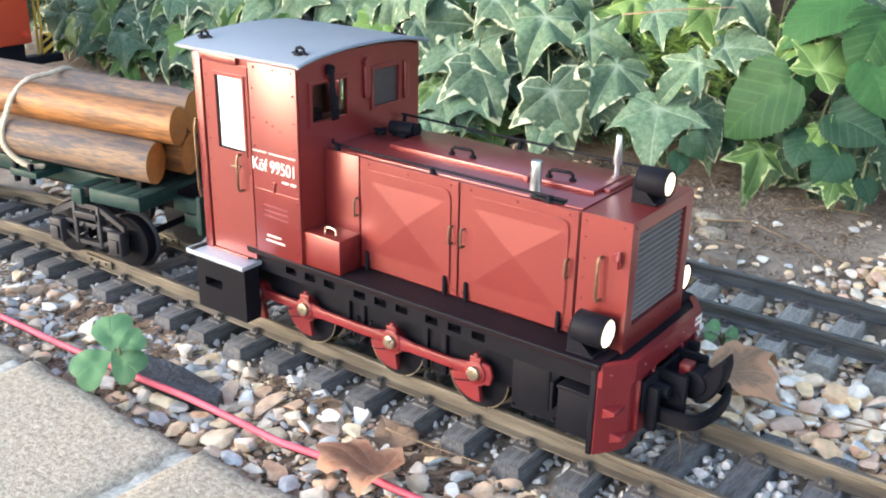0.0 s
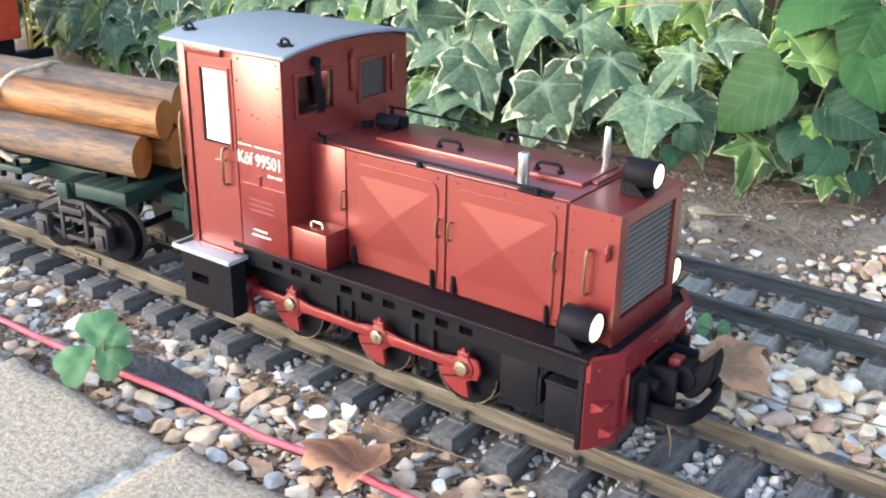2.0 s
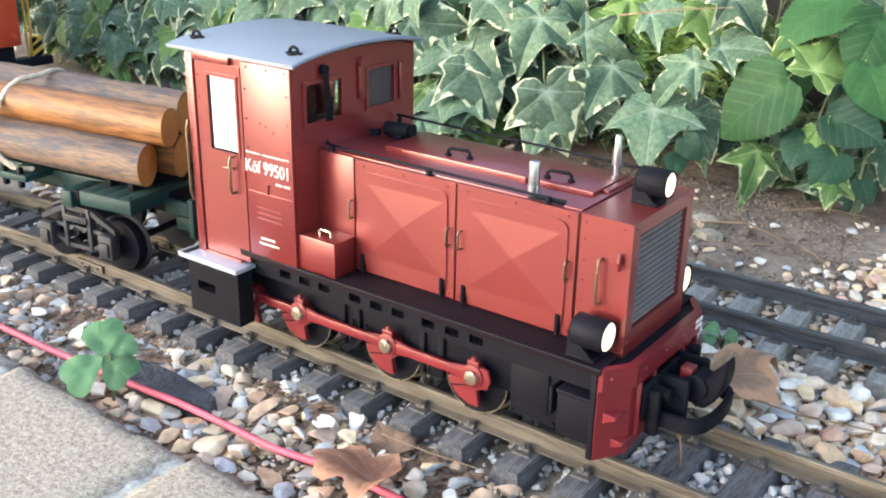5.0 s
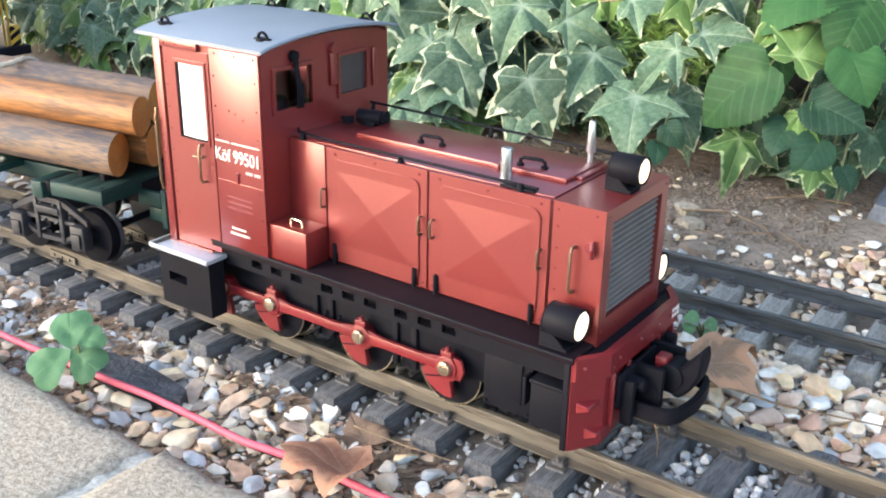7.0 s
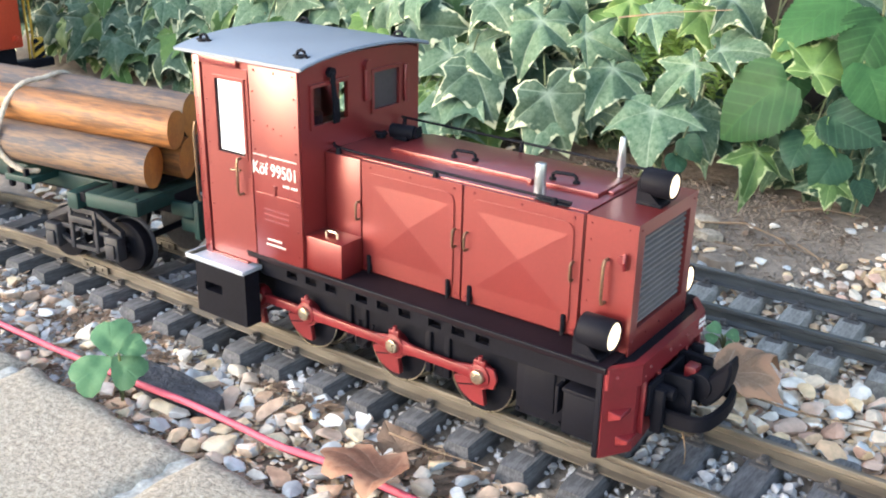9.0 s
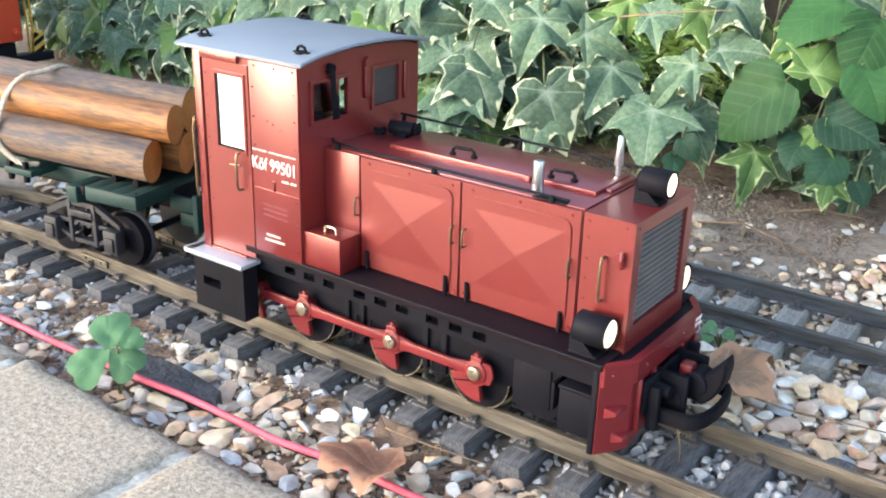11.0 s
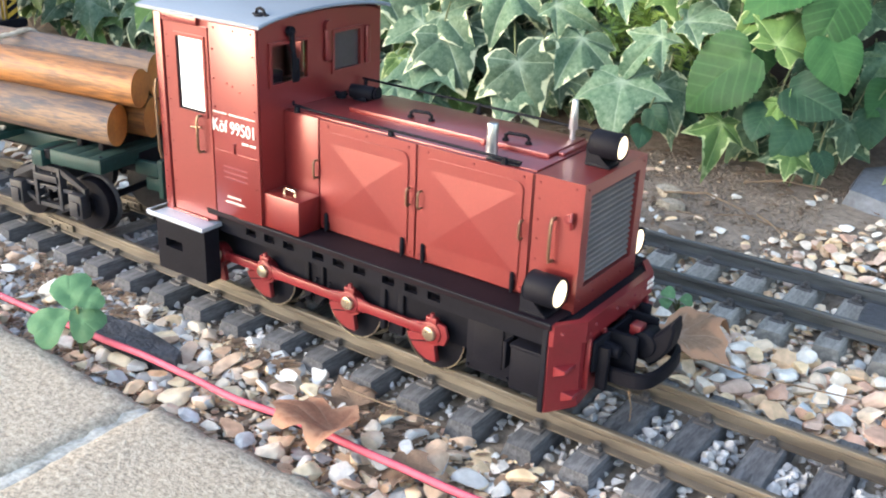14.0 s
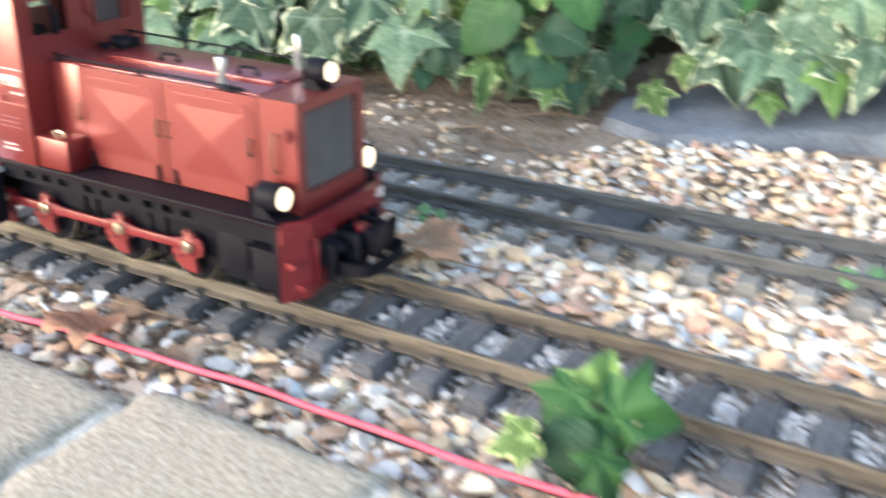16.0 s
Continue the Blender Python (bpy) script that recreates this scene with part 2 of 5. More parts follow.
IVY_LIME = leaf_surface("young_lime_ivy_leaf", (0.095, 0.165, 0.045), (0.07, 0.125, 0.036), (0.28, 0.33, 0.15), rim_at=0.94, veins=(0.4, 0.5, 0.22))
# darker copy of the ivy leaf: shade deep in the foliage, put into colour
IVY_DEEP = leaf_surface("depth_darkened_ivy_leaf", (0.036, 0.072, 0.038), (0.075, 0.125, 0.07), (0.30, 0.33, 0.2), rim_at=0.93, veins=(0.18, 0.25, 0.16))
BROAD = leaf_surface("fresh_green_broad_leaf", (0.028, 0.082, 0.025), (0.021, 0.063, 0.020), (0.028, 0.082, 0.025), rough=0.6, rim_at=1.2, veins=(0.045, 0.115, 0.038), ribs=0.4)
# darker green weed leaf, also the shaded copy for leaves further in
BROAD_DARK = leaf_surface("dark_and_shaded_broad_leaf", (0.024, 0.06, 0.03), (0.016, 0.042, 0.022), (0.06, 0.13, 0.06), rim_at=1.2, veins=(0.05, 0.10, 0.055), ribs=0.35)
CLOVER = leaf_surface("clover_leaflet_green", (0.062, 0.135, 0.066), (0.048, 0.112, 0.054), (0.062, 0.135, 0.066), rough=0.6, rim_at=1.2, veins=(0.12, 0.22, 0.11))
SEEDLING = leaf_surface("pale_seedling_leaf", (0.12, 0.22, 0.10), (0.09, 0.18, 0.08), (0.12, 0.22, 0.10), rough=0.55, rim_at=1.2, veins=(0.2, 0.35, 0.15))
STEM = surface("green_brown_stem", (0.13, 0.16, 0.06), (0.09, 0.08, 0.04), rough=0.6, grain=300, stain=60)
NEEDLE = surface("bright_green_needles", (0.24, 0.36, 0.085), (0.12, 0.21, 0.05), rough=0.5, grain=200, stain=50, island=True)
PEBBLE = pebble_surface("mixed_river_pebbles", [(0.72, 0.66, 0.60), (0.82, 0.80, 0.77), (0.60, 0.42, 0.30), (0.43, 0.43, 0.44), (0.76, 0.56, 0.36), (0.68, 0.45, 0.30), (0.78, 0.68, 0.55), (0.50, 0.37, 0.29), (0.47, 0.47, 0.47), (0.74, 0.62, 0.44), (0.55, 0.58, 0.61), (0.70, 0.56, 0.44)])
PEBBLE_TAN = pebble_surface("tan_river_pebbles", [(0.80, 0.63, 0.46), (0.74, 0.50, 0.31), (0.78, 0.72, 0.65), (0.66, 0.48, 0.38), (0.84, 0.62, 0.38), (0.48, 0.50, 0.52), (0.56, 0.35, 0.26), (0.78, 0.67, 0.54), (0.86, 0.84, 0.81), (0.70, 0.58, 0.46)])
CHIPS = pebble_surface("grey_stone_chips", [(0.56, 0.56, 0.58), (0.44, 0.44, 0.46), (0.64, 0.63, 0.64), (0.36, 0.35, 0.36), (0.60, 0.59, 0.60), (0.52, 0.49, 0.46)], grain=500)
LITTER = surface("brown_leaf_litter", (0.24, 0.15, 0.09), (0.09, 0.055, 0.036), rough=0.9, grain=300, stain=60, island=True)

MM = 0.001


# ---- building helpers (millimetres) ----
def part(name, bm, material, parent=None, label="", smooth=30):
    """Links a bmesh, given in millimetres, as one mesh object under a thing or a part."""
    bmesh.ops.scale(bm, vec=(MM, MM, MM), verts=bm.verts)
    me = bpy.data.meshes.new(name)
    bm.to_mesh(me)
    bm.free()
    me.materials.append(material)
    if smooth:
        me.shade_smooth()
        me.set_sharp_from_angle(angle=radians(smooth))
    ob = new(name, me)
    ob.parent = parent
    if label:
        tagged(ob, label)
    return ob


def thing(name, label, category, group="", kind="", at=(0, 0, 0)):
    ob = new(name)
    ob.location = Vector(at) * MM
    ob.empty_display_size = 0.01
    return tagged(ob, label, category, group, kind)


def join(*bms):
    a = bms[0]
    for b in bms[1:]:
        me = bpy.data.meshes.new("joined")
        b.to_mesh(me)
        a.from_mesh(me)
        b.free()
        bpy.data.meshes.remove(me)
    return a


def box(x0, x1, y0, y1, z0, z1, bevel=0.4, seg=2):
    bm = bmesh.new()
    bmesh.ops.create_cube(bm, size=1)
    for v in bm.verts:
        v.co = ((x0 + x1) / 2 + v.co.x * (x1 - x0), (y0 + y1) / 2 + v.co.y * (y1 - y0), (z0 + z1) / 2 + v.co.z * (z1 - z0))
    if bevel:
        bmesh.ops.bevel(bm, geom=bm.edges[:], offset=bevel, segments=seg, affect="EDGES", profile=0.5)
    return bm


def rod(p0, p1, r, r2=None, n=20, bevel=0.0):
    p0, p1 = Vector(p0), Vector(p1)
    bm = bmesh.new()
    bmesh.ops.create_cone(bm, cap_ends=True, segments=n, radius1=r, radius2=r if r2 is None else r2, depth=(p1 - p0).length)
    if bevel:
        caps = [e for e in bm.edges if len({round(v.co.z, 4) for v in e.verts}) == 1]
        bmesh.ops.bevel(bm, geom=caps, offset=bevel, segments=2, affect="EDGES", profile=0.5)
    turn = (p1 - p0).to_track_quat("Z", "Y").to_matrix().to_4x4()
    bmesh.ops.transform(bm, matrix=Matrix.Translation((p0 + p1) / 2) @ turn, verts=bm.verts)
    return bm


def tube(points, r, n=8, taper=1.0):
    """A round wire along a chain of points."""
    pts = [Vector(p) for p in points]
    bm = bmesh.new()
    rings = []
    side = None
    for i, p in enumerate(pts):
        d = (pts[min(i + 1, len(pts) - 1)] - pts[max(i - 1, 0)]).normalized()
        if side is None:
            side = d.orthogonal().normalized()
        side = (side - d * side.dot(d)).normalized()
        up = d.cross(side)
        k = r * (1 + (taper - 1) * i / max(1, len(pts) - 1))
        rings.append([bm.verts.new(p + (side * math.cos(a) + up * math.sin(a)) * k) for a in [2 * math.pi * j / n for j in range(n)]])
    for a, b in zip(rings, rings[1:]):
        for j in range(n):
            bm.faces.new((a[j], a[(j + 1) % n], b[(j + 1) % n], b[j]))
    bm.faces.new(rings[0][::-1])
    bm.faces.new(rings[-1])
    return bm


def prism(outline, axis, a, b, bevel=0.0):
    """An outline of 2D points pushed from a to b along an axis; the two remaining axes keep their order."""
    def place(u, v, w):
        return {"x": (w, u, v), "y": (u, w, v), "z": (u, v, w)}[axis]
    bm = bmesh.new()
    lo = [bm.verts.new(place(u, v, a)) for u, v in outline]
    hi = [bm.verts.new(place(u, v, b)) for u, v in outline]
    bm.faces.new(lo)
    bm.faces.new(hi)
    for i in range(len(lo)):
        j = (i + 1) % len(lo)
        bm.faces.new((lo[i], lo[j], hi[j], hi[i]))
    bmesh.ops.recalc_face_normals(bm, faces=bm.faces)
    if bevel:
        bmesh.ops.bevel(bm, geom=bm.edges[:], offset=bevel, segments=1, affect="EDGES")
    return bm


def panel(axis, a, b, u0, u1, v0, v1, holes):
    """A wall between a and b along an axis, with rectangular openings (u0, u1, v0, v1) cut through it."""
    us = sorted({u0, u1, *[h[0] for h in holes], *[h[1] for h in holes]})
    vs = sorted({v0, v1, *[h[2] for h in holes], *[h[3] for h in holes]})
    solid = {(i, j) for i in range(len(us) - 1) for j in range(len(vs) - 1)
             if not any(h[0] <= (us[i] + us[i + 1]) / 2 <= h[1] and h[2] <= (vs[j] + vs[j + 1]) / 2 <= h[3] for h in holes)}
    bm = bmesh.new()
    seen = {}

    def vert(i, j, w):
        u, v = us[i], vs[j]
        if (i, j, w) not in seen:
            seen[i, j, w] = bm.verts.new({"x": (w, u, v), "y": (u, w, v), "z": (u, v, w)}[axis])
        return seen[i, j, w]
    for i, j in solid:
        for w in (a, b):
            bm.faces.new((vert(i, j, w), vert(i + 1, j, w), vert(i + 1, j + 1, w), vert(i, j + 1, w)))
        for di, dj, c in ((-1, 0, ((0, 0), (0, 1))), (1, 0, ((1, 0), (1, 1))), (0, -1, ((0, 0), (1, 0))), (0, 1, ((0, 1), (1, 1)))):
            if (i + di, j + dj) not in solid:
                (p, q), (r, s) = c
                bm.faces.new((vert(i + p, j + q, a), vert(i + r, j + s, a), vert(i + r, j + s, b), vert(i + p, j + q, b)))
    bmesh.ops.recalc_face_normals(bm, faces=bm.faces)
    return bm


def handle(p0, p1, out, r=0.55):
    """A bent wire grip between two feet."""
    p0, p1, o = Vector(p0), Vector(p1), Vector(out)
    d = (p1 - p0) * 0.12
    return tube([p0, p0 + o * 0.75, p0 + o + d, p1 + o - d, p1 + o * 0.75, p1], r, 7)


def rivets(places, axis_dir, parent, r=0.5, h=0.35):
    for p in places:
        part("rivet", rod(Vector(p) - Vector(axis_dir) * 0.3, Vector(p) + Vector(axis_dir) * h, r, r * 0.6, 8), RED_PART, parent)


def letters(text, size, m, name, parent, material, bold=0.0):
    """Flat raised lettering in Blender's own font, turned into a mesh."""
    cu = bpy.data.curves.new("lettering", "FONT")
    cu.body, cu.size, cu.extrude, cu.offset = text, size, 0.06, bold
    ob = new("lettering", cu)
    me = bpy.data.meshes.new_from_object(ob.evaluated_get(bpy.context.evaluated_depsgraph_get()))
    bpy.data.objects.remove(ob)
    bm = bmesh.new()
    bm.from_mesh(me)
    bpy.data.meshes.remove(me)
    bmesh.ops.transform(bm, matrix=m, verts=bm.verts)
    return part(name, bm, material, parent, smooth=0)


# ---- ground ----
def ground_z(x, y):
    """Height of the bare ground in millimetres at a place in metres."""
    h = -17 + 2.0 * noise.noise(Vector((x * 22, y * 22, 0.3))) + 1.0 * noise.noise(Vector((x * 90, y * 90, 2.1)))
    if y > 0.2:
        h += 14 * min(1, (y - 0.2) / 0.09)
    if y > 0.36:
        h += 60 * min(1, (y - 0.36) / 0.25)
    return h


def lines(a, b, step, reach):
    inner = list(np.arange(a, b + 1e-6, step))
    return [-reach, -20, -4, a - 1.2, a - 0.3] + inner + [b + 0.3, b + 1.2, 4, 20, reach]


gx, gy = lines(-1.1, 0.75, 0.0125, 400), lines(-0.5, 0.75, 0.0125, 400)
bm = bmesh.new()
grid = [[bm.verts.new((x / MM, y / MM, ground_z(max(-1.1, min(0.75, x)), max(-0.5, min(0.75, y))))) for x in gx] for y in gy]
for r0, r1 in zip(grid, grid[1:]):
    for i in range(len(gx) - 1):
        bm.faces.new((r0[i], r0[i + 1], r1[i + 1], r1[i]))
ground = tagged(part("ground", bm, SOIL, smooth=180), "dry brown garden soil under gravel and ivy", "ground", kind="structure")


# ---- railway tracks ----
def rail_outline(c):
    half = [(3.6, -8.4), (3.6, -7.6), (1.0, -6.6), (0.8, -3.0), (1.5, -2.2), (1.5, -0.35), (1.15, 0)]
    return [(c + u, v) for u, v in half] + [(c - u, v) for u, v in half[::-1]]


def sleeper_mesh(name, material, half):
    bm = bmesh.new()
    profile = [(-8.6, -22), (-7.4, -14), (-6.5, -9.5), (-5.9, -8.6), (-2.6, -8.5), (0.3, -8.6), (3.0, -8.4), (5.9, -8.6), (6.5, -9.5), (7.4, -14), (8.6, -22)]
    rings = []
    count = 30
    for j in range(count + 1):
        y = -half + 2 * half * j / count
        close = max(0, 1 - (half - abs(y)) / 2.0)
        flare = 2.2 * close * (1 if y > 0 else -1)
        ring = []
        for u, v in profile:
            q = Vector((u * 0.22, y * 0.12, v * 0.2))
            top = 1 if v > -12 else 0.3
            ring.append(bm.verts.new((u * (1 - 0.08 * close) + 0.2 * noise.noise(q) * top, y + flare * max(0, (-9.5 - v) / 12) + 0.2 * noise.noise(q * 2), v - 0.7 * close * top + 0.22 * noise.noise(q + Vector((9, 0, 0))) * top)))
        rings.append(ring)
    for a, b in zip(rings, rings[1:]):
        for i in range(len(profile) - 1):
            bm.faces.new((a[i], a[i + 1], b[i + 1], b[i]))
    bm.faces.new(rings[0])
    bm.faces.new(rings[-1])
    bmesh.ops.recalc_face_normals(bm, faces=bm.faces)
    return part(name, bm, material, smooth=38)


def clip_mesh():
    return part("rail_clip", join(box(-4.3, 4.3, -4.4, 1.2, -9.0, -7.8, 0.5, 1), box(-2.6, 2.6, -1.7, 1.6, -8.9, -6.4, 0.4, 1), box(-1.5, 1.5, -0.6, 2.6, -6.9, -5.2, 0.4, 1),
                                  rod((0, -0.9, -6.8), (0, -0.9, -4.9), 0.8, 0.7, 8)), CHAIR, smooth=35)


def curved(x, y, start=-250.0, radius=600.0):
    """Where a place beside the track lies once the line bends towards the paving: x, y and the turn in radians."""
    if x >= start:
        return x, y, 0.0
    a = (start - x) / radius
    return start - (radius + y) * math.sin(a), -radius + (radius + y) * math.cos(a), a


def rail_mesh(c, x0, x1, bends):
    bm = bmesh.new()
    count = int((x1 - x0) / 18)
    cols = []
    for i in range(count + 1):
        x = x0 + (x1 - x0) * i / count
        cols.append([])
        for u, v in rail_outline(c):
            px, py, _ = curved(x, u) if bends else (x, u, 0)
            cols[-1].append(bm.verts.new((px, py, v)))
    for a, b in zip(cols, cols[1:]):
        for k in range(len(a)):
            j = (k + 1) % len(a)
            bm.faces.new((a[k], a[j], b[j], b[k]))
    bm.faces.new(cols[0])
    bm.faces.new(cols[-1][::-1])
    bmesh.ops.recalc_face_normals(bm, faces=bm.faces)
    return bm


def railway(name, label, rail_mat, tie_mat, centre, turn, first, last, offset, half, bends=False):
    track = thing(name, label, "railway track", "garden railway tracks")
    for c in (-24.0, 24.0):
        part("rail", rail_mesh(c, first * 27.2 - 30, last * 27.2 + 30, bends), rail_mat, track, smooth=35)
    tie, clip = sleeper_mesh("sleeper", tie_mat, half), clip_mesh()
    for k in range(first, last + 1):
        o = tie if k == first else new("sleeper", tie.data)
        o.parent = track
        px, py, a = curved(offset + 27.2 * k + random.uniform(-0.8, 0.8), random.uniform(-0.6, 0.6)) if bends else (offset + 27.2 * k + random.uniform(-0.8, 0.8), random.uniform(-0.6, 0.6), 0)
        o.location = (px * MM, py * MM, 0)
        o.rotation_euler = (0, 0, a + radians(random.uniform(-1.6, 1.6)))
        for c, s in ((-28.6, 0), (-19.4, 180), (19.4, 0), (28.6, 180)):
            q = clip if (k == first and c == -28.6) else new("rail_clip", clip.data)
            q.parent = o
            q.location, q.rotation_euler = (random.uniform(-0.5, 0.5) * MM, c * MM, 0), (0, 0, radians(s))
    for c in (-24.0, 24.0):
        for s in (-1, 1):
            part("rail_joiner", join(box(-243, -219, c + s * 1.9 - 0.7, c + s * 1.9 + 0.7, -7.0, -2.6, 0.3), *[rod((x, c + s * 2.2, -4.8), (x, c + s * 3.4, -4.8), 0.9, n=8) for x in (-238, -231, -224)]), rail_mat, track)
    track.location, track.rotation_euler = (0, centre * MM, 0), (0, 0, radians(turn))
    return track


railway("railway_track", "tarnished brass rails on weathered grey sleepers in gravel", RAIL_BRASS, TIE, 0, 0, -30, 22, 12.0, 44.5, True)
railway("railway_track", "blackened rails on pale grey sleepers beside soil", RAIL_DARK, TIE_PALE, 160.5, 1.6, -30, 24, 4.0, 43.0)


# ---- locomotive ----
loco = thing("locomotive", "red model diesel locomotive with grey roof and lit lamps", "model locomotive")
YC, YH = 41.0, 26.4
# chassis
part("chassis", box(-112, 103, -18, 18, 9, 40, 0.5), BLACK, loco)
part("frame", box(-78, 62, -31, 31, 17, 41, 0.5), BLACK, loco)
part("sand_box", box(62, 84, -35, 35, 11, 38, 0.6), BLACK, loco)
part("front_frame", box(84.2, 103, -30, 30, 11, 40, 0.5), BLACK, loco)
for x in (-28, 17):
    part("hanger", box(x, x + 6, -30, 30, 10, 20, 0.5), BLACK, loco)
part("access_panel", box(66, 80, -36, -35, 16, 34, 0.4), BLACK, loco)
for x, z in ((63.4, 36.5), (63.4, 13), (82.6, 36.5), (82.6, 13), (71, 37), (90, 37)):
    part("bolt", rod((x, -35, z), (x, -36, z), 0.7, n=8), BLACK, loco)
for x in (-31, -22, 14, 24):
    part("rib", box(x, x + 3.0, -32.6, -30, 12, 38, 0.4), BLACK, loco)
part("brake_rod", tube([(-33, -33, 12), (-26, -33.5, 17), (-22, -33.5, 26)], 0.7), BLACK, loco)
part("brake_rod", tube([(-22, -33, 12), (-17, -33.5, 18), (-14, -33.5, 26)], 0.7), BLACK, loco)
for s in (-1, 1):
    holes = [(x, x + 6.5, 38.0, 41.5) for x in (-62, -50, -38, -20, -8, 4, 20, 32, 44)]
    part("sill", panel("y", s * 36, s * 38.5, -84, 103, 35.5, 44.5, holes), BLACK, loco, smooth=0)
part("walkway", box(-84, 104, -42, 42, 44.3, 46.8, 0.5), DECK, loco)
part("walkway_lip", tube([(-84, -41.5, 46.8), (-66, -41.5, 47.3), (-62, -41.8, 46.6), (104, -41.8, 46.6)], 0.7), BLACK, loco)
for x0, x1 in ((86, 102),):
    for s in (-1, 1):
        ya, yb = sorted((s * 28, s * 40))
        b = part("tool_box", box(x0, x1, ya, yb, 12.5, 31.5, 0.7), BLACK, loco)
        part("lid", box(x0 - 0.4, x1 + 0.4, ya - 0.4, yb + 0.4, 30.6, 32.4, 0.5), BLACK, b)
        part("bracket", box(x0 - 3.5, x0 - 2, ya, yb, 20, 32, 0.3), BLACK, b)
# wheels, cranks and rods
PINS = (-52.5, 0.0, 45.0)
for x in PINS:
    for s in (-1, 1):
        w = part("wheel", rod((x - 4, s * 21, 15.6), (x - 4, s * 28, 15.6), 15.6, 15.3, 40, 0.5), BLACK, loco)
        part("rim", tube([(x - 4 + 15.3 * math.cos(a), s * 28.1, 15.6 + 15.3 * math.sin(a)) for a in [2 * math.pi * k / 40 for k in range(41)]], 0.32, 6), NICKEL, w, "bright steel wheel edge")
        part("tyre", rod((x - 4, s * 19.5, 15.6), (x - 4, s * 21, 15.6), 17.6, 16.4, 40, 0.3), NICKEL, w, "bright steel wheel flange")


def fan(cx, cz, a0, a1, r0, r1, n=12):
    pts = [(cx + r1 * math.cos(radians(a0 + (a1 - a0) * i / n)), cz + r1 * math.sin(radians(a0 + (a1 - a0) * i / n))) for i in range(n + 1)]
    return pts + [(cx + r0 * math.cos(radians(a1)), cz + r0 * math.sin(radians(a1))), (cx + r0 * math.cos(radians(a0)), cz + r0 * math.sin(radians(a0)))]


for s in (-1, 1):
    for i, x in enumerate((-84.0,) + PINS):
        small = i == 0
        c = part("crank", join(prism(fan(x - 1.0, 20.5, 196 if not small else 235, 280, 1.0, 14.5 if small else 14.0), "y", s * 31.5, s * 34.2, 0.3),
                               rod((x - 1.5, s * 31, 20), (x - 1.5, s * 34.2, 20), 6.0, n=24)), RED_PART, loco,
                 "red crank with fan-shaped counterweight")
        part("groove", tube([(x - 2, s * 34.3, 16), (x - 12.5, s * 34.3, 13.2)], 0.3, 5), BLACK, c)
    rodline = part("coupling_rod", join(
        *[rod((x, s * 34.4, 21.8), (x, s * 37.2, 21.8), 5.2, n=24, bevel=0.4) for x in (-84,) + PINS],
        *[box(a + 3, b - 3, s * 35.8 - 1.1, s * 35.8 + 1.1, 19.6, 24.0, 0.5) for a, b in ((-84, -52.5), (-52.5, 0), (0, 45))],
        *[prism([(a + 3, 18.2), (a + 12, 19.6), (a + 12, 24.0), (a + 3, 25.4)], "y", s * 34.9, s * 36.5, 0.25) for a in (-52.5, 0)],
        *[prism([(a - 3, 18.2), (a - 12, 19.6), (a - 12, 24.0), (a - 3, 25.4)], "y", s * 34.9, s * 36.5, 0.25) for a in (0, 45)],
        *[join(box(x - 2.8, x + 2.8, s * 35.8 - 1.2, s * 35.8 + 1.2, 26, 29, 0.5), rod((x, s * 35.8, 28.5), (x, s * 35.8, 30.6), 1.3, 0.9, 10)) for x in PINS],
        prism([(48, 17), (52, 17.5), (53.5, 22), (52, 26.5), (48, 27)], "y", s * 34.9, s * 36.5, 0.25)), RED_PART, loco)
    for x in (-84,) + PINS:
        q = part("screw", join(rod((x, s * 37, 21.8), (x, s * 39.0, 21.8), 3.3, 3.0, 18, 0.4)), NICKEL, rodline, "nickel hex screw head")
# cab
cab = part("cab", join(
    panel("y", -YC, -YC + 1.6, -112, -47, 46.8, 137, [(-98.5, -80.5, 93, 127)]),
    panel("y", YC - 1.6, YC, -112, -47, 46.8, 137, [(-98.5, -80.5, 93, 127)]),
    panel("x", -48.6, -47, -39.4, 39.4, 46.8, 134.5, [(-34, -11.5, 111, 128), (6.5, 25, 111, 128.5)]),
    panel("x", -112, -110.4, -39.4, 39.4, 46.8, 134.5, [(-34, -11.5, 111, 128), (11.5, 34, 111, 128)]),
    box(-112, -82.5, -YC, YC, 39.4, 46.8, 0.2),
    *[prism([(-39.4, 134.5), (39.4, 134.5)] + [(39.4 * math.cos(radians(a)), 135.0 + 4.6 * math.sin(radians(a))) for a in range(0, 181, 12)], "x", a, a + 1.6) for a in (-48.6, -112)]),
    RED, loco, "red cab with rows of rivets", smooth=20)
part("cab_floor", box(-110.4, -48.6, -39.4, 39.4, 70, 72, 0), BLACK, cab)
part("seat", join(box(-100, -80, -20, 0, 72, 92, 2), box(-102, -98, -20, 0, 92, 112, 2)), BLACK, cab)
part("control_desk", join(box(-66, -52, -34, 24, 72, 108, 2), rod((-60, -22, 108), (-60, -22, 113), 6, n=20)), BLACK, cab)
